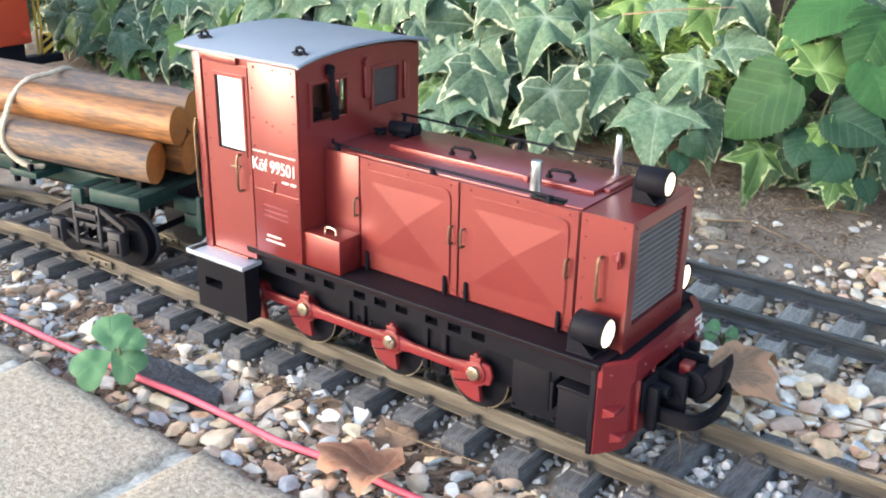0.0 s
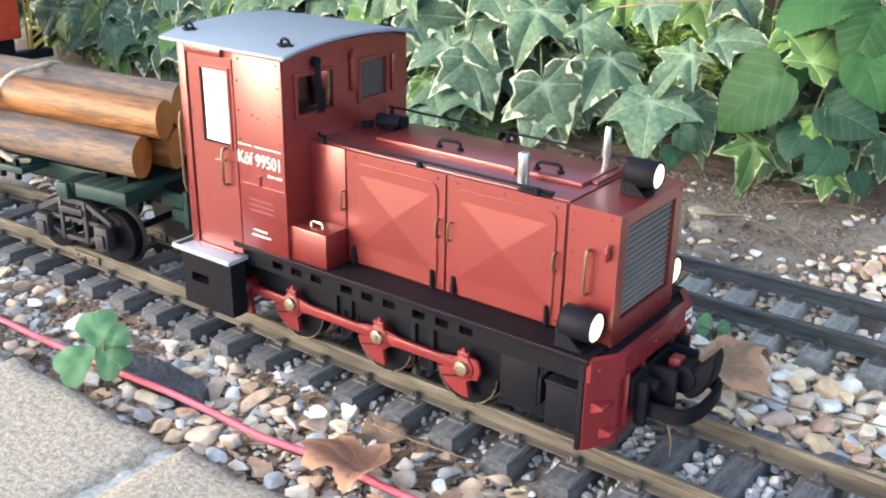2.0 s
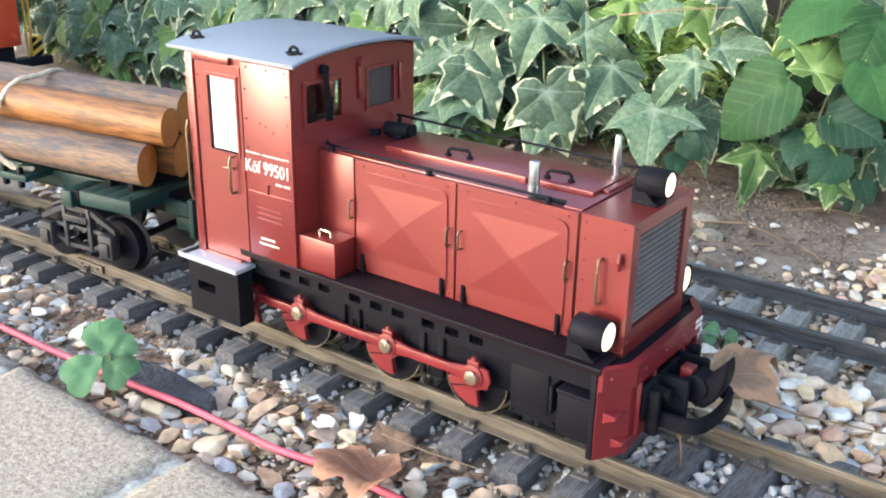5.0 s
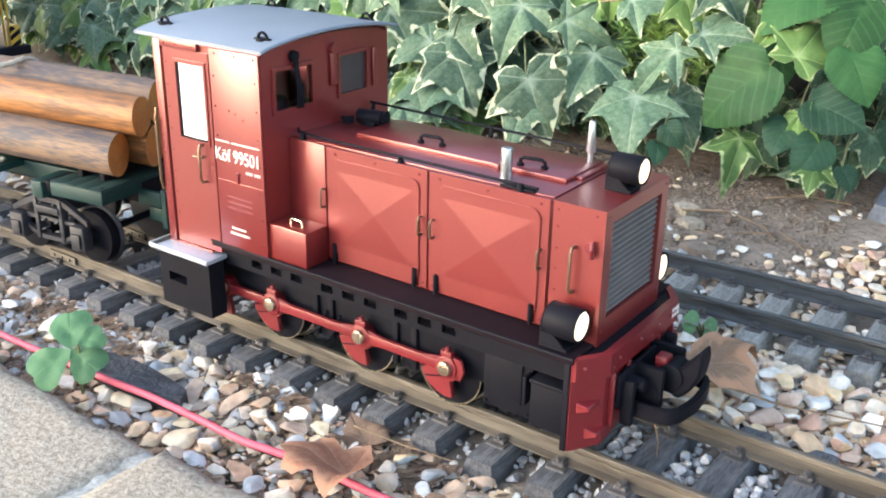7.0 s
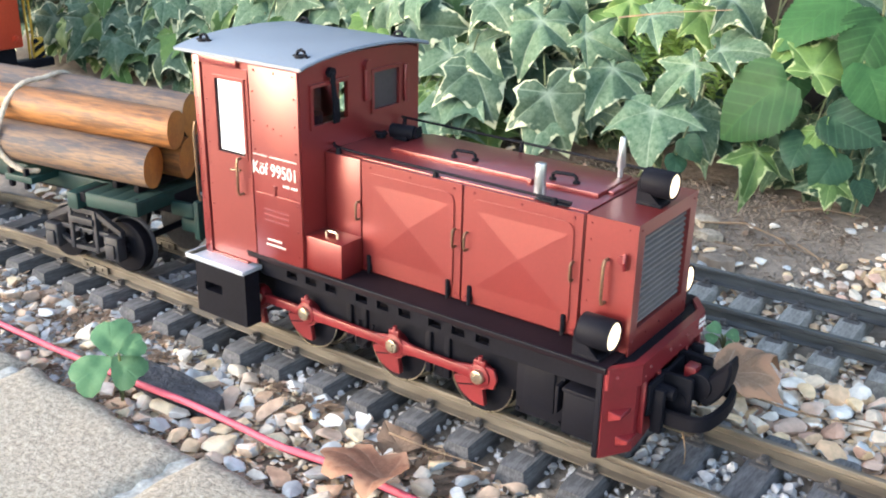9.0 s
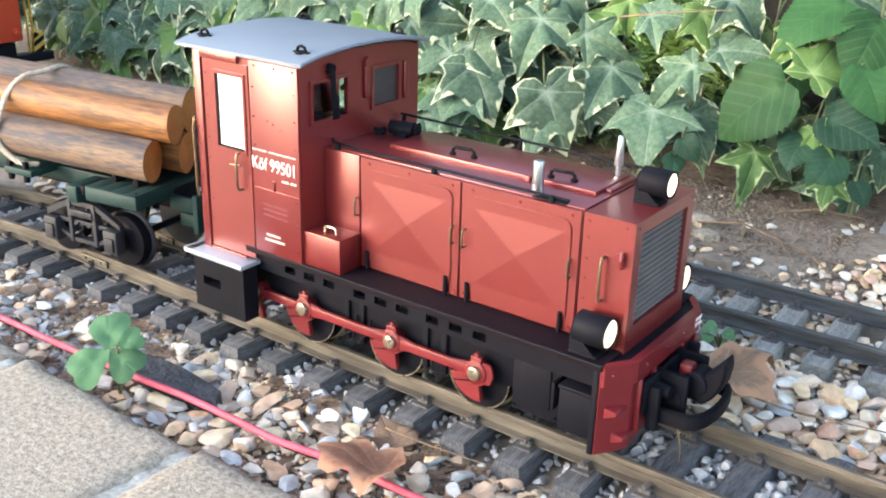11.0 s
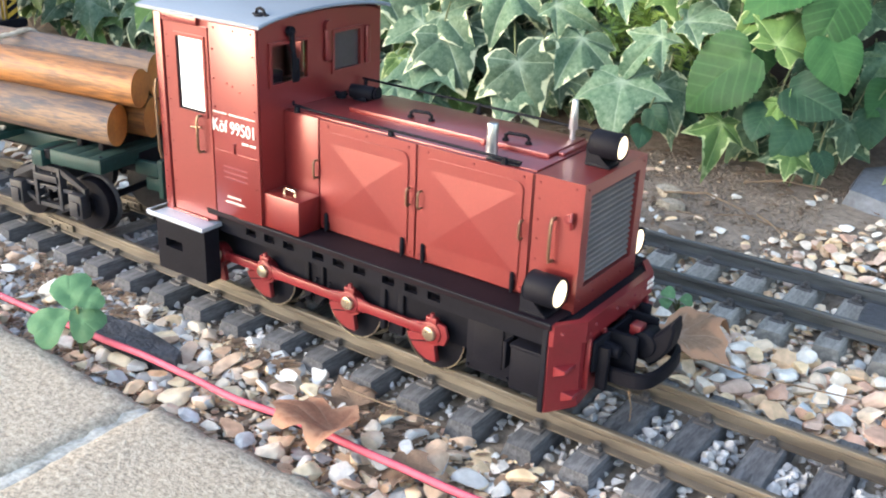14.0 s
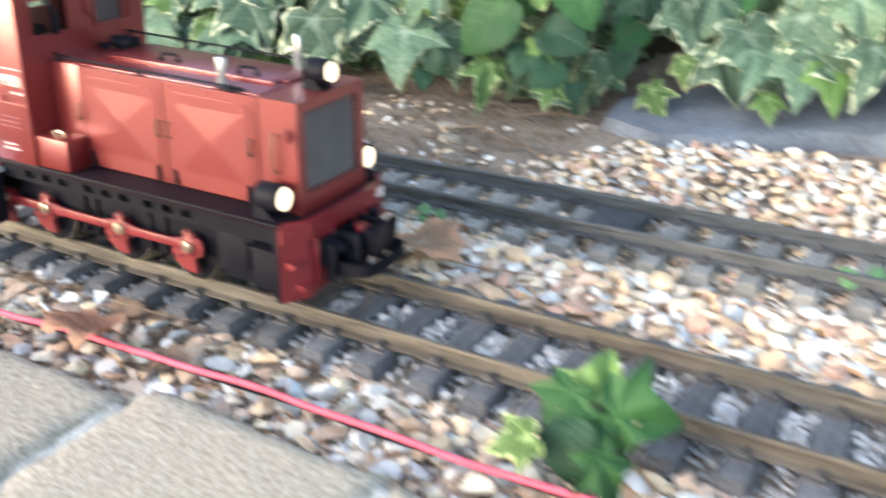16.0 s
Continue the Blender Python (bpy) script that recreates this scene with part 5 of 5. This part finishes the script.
# ---- plants ----
def blade(name, half, kind_seed, bend, centre, teeth=0.0, tips=(), fold=0.10, curl=0.0):
    """A leaf blade of unit length from half an outline, with rim and vein values kept on its points."""
    rnd = random.Random(kind_seed)
    fine = []
    for i in range(len(half) - 1):
        for k in range(4):
            u = k / 4
            fine.append((half[i][0] + (half[i + 1][0] - half[i][0]) * u, half[i][1] + (half[i + 1][1] - half[i][1]) * u, 1.0 if (k == 0 and i in tips) else 0.0))
    fine.append((half[-1][0], half[-1][1], 1.0))
    if teeth:
        fine = [(x * (1 + teeth * (1 if i % 2 else -1)), y, t) for i, (x, y, t) in enumerate(fine)]
    loop = fine + [(-x, y, t) for x, y, t in fine[-2:0:-1]]
    vs, rim, vein = [(centre[0], centre[1])], [0.0], [1.0]
    scales = (0.3, 0.6, 0.82, 0.93, 1.0)
    for s in scales:
        for x, y, t in loop:
            vs.append((centre[0] + (x - centre[0]) * s, centre[1] + (y - centre[1]) * s))
            rim.append(s)
            vein.append(t * (1.0 - 0.5 * s))
    n = len(loop)
    fs = [(0, 1 + i, 1 + (i + 1) % n) for i in range(n)]
    for r in range(len(scales) - 1):
        for i in range(n):
            j = (i + 1) % n
            fs.append((1 + r * n + i, 1 + (r + 1) * n + i, 1 + (r + 1) * n + j, 1 + r * n + j))
    ph = rnd.uniform(0, 6)
    lop = rnd.uniform(-0.22, 0.22)
    rays = [math.atan2(x, y - centre[1]) for x, y, t in loop if t]
    co = []
    for (x, y), v in zip(vs, vein):
        z = -bend * (y - 0.3) ** 2 * (1 if y > 0.3 else 0.4) + fold * abs(x) - 0.35 * abs(x) ** 2 + 0.035 * math.sin(7 * x + ph) * math.cos(6 * y + ph) - 0.012 * v + 0.03 * noise.noise(Vector((x * 4, y * 4, ph)))
        if curl:
            # lobes folded along their veins, wavy margin, one side wider than the other
            away, rad = math.atan2(x, y - centre[1]), math.hypot(x, y - centre[1])
            near = min(abs(away - q) for q in rays)
            z += curl * rad * (0.30 * min(1, near / 0.42) - 0.10) + curl * 0.22 * rad ** 2 * math.sin(6 * away + ph) - curl * 0.25 * rad ** 3 * math.cos(2 * away + 2 * ph)
            x = x * (1 + lop * (1 if x > 0 else -1)) + 0.5 * lop * y * y
        co.append((x, y, z))
    me = bpy.data.meshes.new(name)
    me.from_pydata(co, [], fs)
    for key, values in (("rim", rim), ("vein", vein)):
        a = me.attributes.new(key, "FLOAT", "POINT")
        a.data.foreach_set("value", values)
    me.shade_smooth()
    return me


IVY_HALF = [(0, 0.03), (0.09, -0.13), (0.24, -0.18), (0.44, -0.13), (0.41, 0.0), (0.42, 0.10), (0.56, 0.20), (0.74, 0.37), (0.55, 0.41), (0.39, 0.45), (0.31, 0.55), (0.24, 0.72), (0.12, 0.88), (0, 1.02)]
IVY_HALF_B = [(0, 0.03), (0.10, -0.10), (0.26, -0.12), (0.38, -0.02), (0.39, 0.10), (0.42, 0.20), (0.53, 0.34), (0.63, 0.52), (0.45, 0.50), (0.31, 0.52), (0.25, 0.63), (0.17, 0.80), (0.08, 0.94), (0, 1.08)]
IVY_HALF_C = [(0, 0.02), (0.08, -0.09), (0.20, -0.11), (0.34, -0.10), (0.28, 0.04), (0.26, 0.14), (0.40, 0.27), (0.56, 0.46), (0.36, 0.46), (0.23, 0.48), (0.20, 0.60), (0.15, 0.78), (0.07, 0.94), (0, 1.10)]
BROAD_HALF = [(0, 0.0), (0.16, -0.05), (0.31, 0.01), (0.41, 0.13), (0.45, 0.26), (0.44, 0.38), (0.40, 0.50), (0.34, 0.62), (0.26, 0.73), (0.16, 0.84), (0, 0.97)]
OVAL_HALF = [(0, 0.0), (0.2, 0.05), (0.34, 0.2), (0.4, 0.4), (0.38, 0.6), (0.28, 0.82), (0.14, 0.96), (0, 1.0)]
MAPLE_HALF = [(0, 0.04), (0.10, -0.02), (0.28, -0.05), (0.42, -0.02), (0.40, 0.10), (0.46, 0.20), (0.60, 0.27), (0.70, 0.38), (0.54, 0.42), (0.46, 0.48), (0.36, 0.50), (0.29, 0.54), (0.27, 0.64), (0.25, 0.74), (0.15, 0.80), (0.07, 0.90), (0, 1.04)]
SHAPES = {"ivy": [blade("ivy_leaf", h, 40 + k, 0.12 + 0.09 * k, (0, 0.10), 0.0, (3, 7), 0.04, 0.46 + 0.10 * (k % 4)) for k, h in enumerate((IVY_HALF, IVY_HALF_B, IVY_HALF, IVY_HALF_C, IVY_HALF, IVY_HALF_B, IVY_HALF, IVY_HALF_C))],
          "broad": [blade("broad_leaf", BROAD_HALF, 60 + k, 0.3 + 0.1 * k, (0, 0.12), 0.035, (), 0.16) for k in range(3)],
          "round": [blade("round_leaf", OVAL_HALF, 70, 0.2, (0, 0.3))]}
LOOK = {"ivy": ("ivy", IVY), "lime": ("ivy", IVY_LIME), "deep": ("ivy", IVY_DEEP), "broad": ("broad", BROAD), "dark": ("broad", BROAD_DARK), "fresh": ("ivy", BROAD)}
VARIANTS = {}
for key, (shape, material) in LOOK.items():
    VARIANTS[key] = []
    for me in SHAPES[shape]:
        m2 = me.copy()
        m2.materials.append(material)
        VARIANTS[key].append(m2)

ivy = thing("ivy", "variegated ivy hanging over a near-black backing, cream-edged leaves", "climbing plant")
herb = thing("broad_leaved_weed", "green weed with large toothed leaves growing through ivy", "weed")
leaf_rnd = random.Random(77)
stalks = []


def grow(kind, x, y, z, size, angle, owner=None, lean=0.62):
    """One leaf round its middle: angle 0 hangs straight down, positive swings it towards the track's front end."""
    owner = owner or (herb if kind in ("broad", "dark") else ivy)
    me = leaf_rnd.choice(VARIANTS[kind])
    n = Vector((0.28 + leaf_rnd.uniform(-0.42, 0.42), -0.75 + leaf_rnd.uniform(-0.12, 0.12), lean + leaf_rnd.uniform(-0.38, 0.38))).normalized()
    a = radians(angle)
    tip = Vector((0.8, 0.6, 0)) * math.sin(a) + Vector((0, 0, -1)) * math.cos(a)
    tip = (tip - n * tip.dot(n)).normalized()
    across = tip.cross(n)
    rot = Matrix((across, tip, n)).transposed()
    base = Vector((x, y, z)) - tip * size * 0.40
    ob = new("leaf", me)
    ob.parent = owner
    ob.matrix_basis = Matrix.LocRotScale(base * MM, rot.to_quaternion(), (size * MM * 0.86,) * 3)
    stalks.append((owner, base, base - tip * size * 0.25 + Vector((0, 22, 6)) + Vector([leaf_rnd.uniform(-8, 8) for _ in range(3)])))
    return ob


grow("ivy", -35, 292, 44, 60, 5)
grow("ivy", -27, 308, 79, 50, -45)
grow("ivy", -82, 303, 69, 53, -25)
grow("ivy", -111, 291, 42, 63, 22)
grow("ivy", -88, 315, 95, 48, 60)
grow("lime", -14, 323, 114, 41, 10)
grow("ivy", 12, 318, 102, 44, 55)
grow("ivy", 9, 329, 126, 44, 30)
grow("broad", 30, 300, 70, 72, -62)
grow("broad", 53, 329, 127, 65, -40)
grow("broad", 91, 324, 115, 55, -20)
grow("broad", 102, 313, 90, 47, 20)
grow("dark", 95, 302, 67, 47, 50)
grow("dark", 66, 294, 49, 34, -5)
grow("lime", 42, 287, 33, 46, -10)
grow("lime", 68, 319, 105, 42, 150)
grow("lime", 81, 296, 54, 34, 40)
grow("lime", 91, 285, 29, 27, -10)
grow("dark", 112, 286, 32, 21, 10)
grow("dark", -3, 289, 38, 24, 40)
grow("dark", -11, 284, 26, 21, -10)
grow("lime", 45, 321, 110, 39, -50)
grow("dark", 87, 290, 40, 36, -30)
grow("ivy", -45, 326, 120, 40, 70)
grow("ivy", -241, 314, 92, 62, 80)
grow("ivy", -293, 314, 93, 53, 0)
grow("ivy", -230, 301, 64, 48, -50)
grow("ivy", -191, 306, 75, 54, 40)
grow("ivy", -180, 296, 53, 64, 18)
grow("ivy", -150, 314, 93, 58, -15)
grow("lime", -225, 288, 37, 36, 20)
grow("ivy", -206, 283, 25, 58, 65)
grow("ivy", -122, 287, 34, 57, -8)
grow("deep", -164, 345, 51, 56, 10)
grow("ivy", -184, 321, 109, 44, 30)
grow("ivy", -471, 309, 82, 48, 20)
grow("ivy", -434, 310, 85, 46, -15)
grow("ivy", -403, 308, 79, 51, 60)
grow("ivy", -520, 304, 72, 61, -30)
grow("ivy", -674, 289, 38, 70, -40)
grow("ivy", -625, 284, 27, 52, 10)
grow("ivy", -574, 297, 55, 54, 35)
grow("ivy", -548, 289, 37, 59, 8)
grow("ivy", -525, 302, 67, 61, -15)
grow("ivy", -633, 299, 60, 52, 40)
grow("ivy", -692, 298, 57, 54, -20)
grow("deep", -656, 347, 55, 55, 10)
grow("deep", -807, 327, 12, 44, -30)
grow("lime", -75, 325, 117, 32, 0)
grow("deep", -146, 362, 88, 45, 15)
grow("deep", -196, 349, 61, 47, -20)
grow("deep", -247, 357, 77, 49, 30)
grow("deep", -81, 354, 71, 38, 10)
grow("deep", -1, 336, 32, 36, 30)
grow("ivy", -324, 313, 92, 49, 25)
grow("ivy", -363, 313, 90, 50, -30)
grow("ivy", -265, 302, 66, 42, -10)
grow("ivy", 219, 358, 58, 58, 10)
grow("ivy", 256, 366, 76, 52, 40)
grow("ivy", 294, 359, 59, 55, -20)
grow("ivy", 202, 352, 44, 50, 20)
grow("ivy", 166, 365, 74, 51, 0)
grow("lime", 170, 350, 41, 28, 10)
grow("lime", 154, 341, 19, 37, 20)
grow("lime", 234, 344, 26, 27, 0)
grow("dark", 122, 351, 43, 33, 10)
grow("ivy", 252, 353, 47, 48, -10)
grow("ivy", 176, 369, 83, 50, -30)
grow("ivy", 283, 372, 90, 51, 15)
# fill of further leaves behind and around
for k in range(520):
    x = leaf_rnd.uniform(-760, 420)
    z = leaf_rnd.uniform(18, 210)
    layer = leaf_rnd.random()
    y = 300 + 0.45 * z + 75 * layer + (35 if x > 120 else 0)
    if -75 < x < 12 and 70 < z < 160:
        continue
    if x > 95 and z < 45:
        continue
    # back layers always take the darkened ivy, the front ones only now and then
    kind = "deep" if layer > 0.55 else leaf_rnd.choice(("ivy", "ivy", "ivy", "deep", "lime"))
    # weed leaves behind the front layer get the dark copy, shade in their colour
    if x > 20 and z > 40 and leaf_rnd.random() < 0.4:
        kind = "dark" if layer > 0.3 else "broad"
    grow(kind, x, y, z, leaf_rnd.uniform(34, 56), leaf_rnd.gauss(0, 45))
for k in range(170):
    x, z = leaf_rnd.uniform(-900, -250), leaf_rnd.uniform(30, 150)
    grow(leaf_rnd.choice(("ivy", "ivy", "lime")), x, 262 + 0.4 * z + leaf_rnd.uniform(0, 60), z, leaf_rnd.uniform(40, 62), leaf_rnd.gauss(0, 35))
# low rear leaves in the darkened ivy, for the dark gap above the soil
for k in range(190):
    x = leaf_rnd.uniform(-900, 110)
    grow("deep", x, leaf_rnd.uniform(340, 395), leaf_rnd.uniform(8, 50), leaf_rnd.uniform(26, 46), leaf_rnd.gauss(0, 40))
for k in range(110):
    x = leaf_rnd.uniform(-760, -170)
    grow(leaf_rnd.choice(("ivy", "ivy", "lime", "deep")), x, leaf_rnd.uniform(285, 335), leaf_rnd.uniform(6, 48), leaf_rnd.uniform(32, 52), leaf_rnd.gauss(0, 35))
for owner in (ivy, herb):
    tagged(part("stalk", join(*[tube([a, (a + b) / 2 + Vector((0, 0, 2)), b], 0.7, 5) for o, a, b in stalks if o == owner]), STEM, owner), kind="stuff")
for x0, y0, x1, z1 in ((80, 335, 92, 150), (96, 340, 86, 170), (-60, 330, -20, 140), (20, 320, 28, 160)):
    part("stem", tube([(x0 + (x1 - x0) * u + 4 * math.sin(5 * u), y0 + 40 * u, -6 + (z1 + 6) * u) for u in [i / 8 for i in range(9)]], 1.0, 7, 0.6), STEM, herb if x0 > 50 else ivy)

# needle-leaved plant
rnd = random.Random(5)
vs, fs = [], []
for _ in range(46):
    bx0, by0, bz0 = rnd.uniform(-85, 10), rnd.uniform(345, 385), rnd.uniform(35, 70)
    tipv = Vector((rnd.uniform(-22, 22), rnd.uniform(-22, 5), rnd.uniform(45, 80)))
    for i in range(26):
        u = i / 26
        p = Vector((bx0, by0, bz0)) + tipv * u
        for _ in range(2):
            d = Vector((rnd.gauss(0, 1), rnd.gauss(-0.3, 1), rnd.gauss(0.6, 0.5))).normalized() * rnd.uniform(8, 14)
            w = d.orthogonal().normalized() * 0.8
            b = len(vs)
            vs += [tuple((p - w) * MM), tuple((p + d * 0.5 - w * 1.2) * MM), tuple((p + d) * MM), tuple((p + d * 0.5 + w * 1.2) * MM), tuple((p + w) * MM)]
            fs.append((b, b + 1, b + 2, b + 3, b + 4))
me = bpy.data.meshes.new("needle_plant")
me.from_pydata(vs, [], fs)
me.materials.append(NEEDLE)
tagged(new("needle_plant", me), "fine bright green needle-leaved plant behind ivy", "plant", kind="stuff")

# added backing sheet behind the ivy, its near-black standing for shade between leaves
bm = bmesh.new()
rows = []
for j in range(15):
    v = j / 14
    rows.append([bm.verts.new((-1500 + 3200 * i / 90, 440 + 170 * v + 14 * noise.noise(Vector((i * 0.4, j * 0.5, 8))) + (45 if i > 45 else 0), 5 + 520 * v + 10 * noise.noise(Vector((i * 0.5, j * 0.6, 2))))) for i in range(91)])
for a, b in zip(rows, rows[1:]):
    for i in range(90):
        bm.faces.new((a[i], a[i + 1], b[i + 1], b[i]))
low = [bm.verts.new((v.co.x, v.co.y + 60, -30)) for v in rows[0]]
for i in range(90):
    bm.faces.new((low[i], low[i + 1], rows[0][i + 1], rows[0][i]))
tagged(part("bank", bm, GAP_BACKING, smooth=180), "near-black backing sheet behind the ivy, coloured as the shade between leaves", "bank", kind="structure")


def clover(name, label, x, y, z, size, leaflets, material, height):
    t = thing(name, label, "weed")
    half = [(0, 0.0), (0.16, 0.12), (0.36, 0.36), (0.50, 0.60), (0.49, 0.80), (0.36, 0.95), (0.16, 0.99), (0, 0.93)]
    me = blade("leaflet", half, 90, 0.2, (0, 0.45))
    me.materials.append(material)
    for cx, cy, cz, s, a in leaflets:
        ob = new("leaflet", me)
        ob.parent = t
        n = Vector((0.35, -0.55, 0.75)).normalized()
        tip = Vector((0.8, 0.6, 0)) * math.sin(radians(a)) - Vector((0, 0, 1)) * math.cos(radians(a))
        tip = (tip - n * tip.dot(n)).normalized()
        rot = Matrix((tip.cross(n), tip, n)).transposed()
        ob.matrix_basis = Matrix.LocRotScale(Vector((x + cx, y + cy, z + cz)) * MM, rot.to_quaternion(), (s * MM,) * 3)
        part("stalk", tube([(x + cx, y + cy, z + cz), (x + cx * 0.5, y + cy * 0.5 + 2, z + cz - height * 0.4), (x, y + 3, z - height)], 0.6, 6), STEM, t)


clover("clover", "green clover sprig growing beside the paving", -101, -109, 13, 20,
       ((0, 0, 0, 19, 190), (0, 0, 0, 20, -38), (0, 0, 0, 17, 42), (4, 1, 3, 12, 135)), CLOVER, 28)
clover("clover", "small pale green seedling beside the second track", 95, 113, -3, 10,
       ((0, 0, 0, 7.5, 90), (-2, 0, 0, 8, 210), (2, 0, -2, 8, 10), (-3, 0, -2, 7, -70)), SEEDLING, 12)
clover("clover", "small green seedling among the pebbles", 330, 150, -2, 10, ((0, 0, 0, 12, 90), (-2, 0, 0, 12, -90)), SEEDLING, 12)
shoot = thing("ivy_shoot", "fresh green ivy shoot growing in the gravel", "climbing plant")
for kind, x, y, z, s, a in (("lime", 262, -50, 22, 26, 170), ("fresh", 250, -66, 14, 24, -20), ("fresh", 279, -58, 13, 32, 70), ("dark", 258, -76, 4, 28, 10), ("lime", 240, -86, 8, 22, -80), ("fresh", 276, -82, 2, 28, 20), ("fresh", 264, -66, 10, 22, 150)):
    grow(kind, x, y, z, s, a, shoot, 0.75)
part("stem", join(*[tube([(262, -66, -14), ((262 + x) / 2, (y - 66) / 2, z * 0.4), (x, y, z)], 0.8, 6) for x, y, z in ((262, -50, 20), (250, -66, 14), (278, -58, 13), (242, -82, 6), (280, -76, 6))]), STEM, shoot)


WIDE_HALF = [(0, 0.0), (0.15, -0.03), (0.36, 0.06), (0.55, 0.18), (0.47, 0.32), (0.37, 0.42), (0.48, 0.60), (0.43, 0.76), (0.26, 0.80), (0.16, 0.92), (0, 1.0)]


def dry_leaf(label, x, y, z, size, turn, seed, tilt=(0, 0), material=None, half=MAPLE_HALF):
    me = blade("dry_leaf", half, seed, -0.12, (0, 0.2), 0.0, (3, 7, 13), 0.16)
    co = np.empty(len(me.vertices) * 3)
    me.vertices.foreach_get("co", co)
    co = co.reshape(-1, 3)
    co[:, 2] += 0.22 * np.sin(co[:, 0] * 7 + seed) * np.abs(co[:, 0]) + 0.05 * np.sin(co[:, 1] * 7 + seed)
    me.vertices.foreach_set("co", co.ravel())
    me.materials.append(material or DRY_LEAF)
    ob = new("dry_leaf", me)
    ob.matrix_basis = Matrix.LocRotScale(Vector((x, y, z)) * MM, Euler((radians(tilt[0]), radians(tilt[1]), radians(turn))), (size * MM,) * 3)
    return tagged(ob, label, "fallen leaf", "fallen leaves")


dry_leaf("curled brown fallen leaf lying over the pink wire", 45, -88, 1.5, 35, 104, 3, (0, 8), None, WIDE_HALF)
dry_leaf("dry brown leaf lying in the gravel between the tracks", 101, 79, 1, 44, -114, 4, (-6, 2), TAN_LEAF, MAPLE_HALF)
dry_leaf("dull brown leaf beside the sleepers", 24, -60, -11.5, 23, 60, 6, (2, 2), DULL_LEAF)
dry_leaf("tan curled leaf fragment in the gravel", 66, -78, -8, 20, 200, 8, (-10, 20), DULL_LEAF)

# twigs and straws
for label, pts, r in (("thin dry straw in the gravel", [(18, -62, -3), (40, -60, -4), (62, -56, -5)], 0.5),
                      ("pale bent twig on the soil", [(20, 262, -2), (50, 262, 4), (78, 252, 2), (88, 240, -1)], 0.9),
                      ("dry twig on the soil below the ivy", [(60, 300, 4), (82, 310, 8), (110, 318, 6)], 1.0),
                      ("dry twig on the soil", [(84, 262, -2), (100, 240, 2), (118, 226, -2)], 0.8),
                      ("brown twig across the pebbles", [(112, 62, -3), (150, 58, -2), (196, 70, -3)], 0.7),
                      ("thin straw standing between the rails", [(118, 6, 2), (121, 4, -5), (124, -4, -12)], 0.4),
                      ("thin pale root on the soil", [(62, 246, -3), (80, 250, 0), (104, 244, -1), (126, 252, -3)], 0.6),
                      ("short broken twig on the soil", [(40, 236, -3), (58, 232, -1), (70, 224, -4)], 0.7),
                      ("bare brown twig across the ivy", [(-70, 300, 118), (-30, 296, 126), (10, 300, 131)], 0.7)):
    tagged(part("twig", tube(pts, r, 6, 0.5), STICK, smooth=60), label, "twig", "twigs")
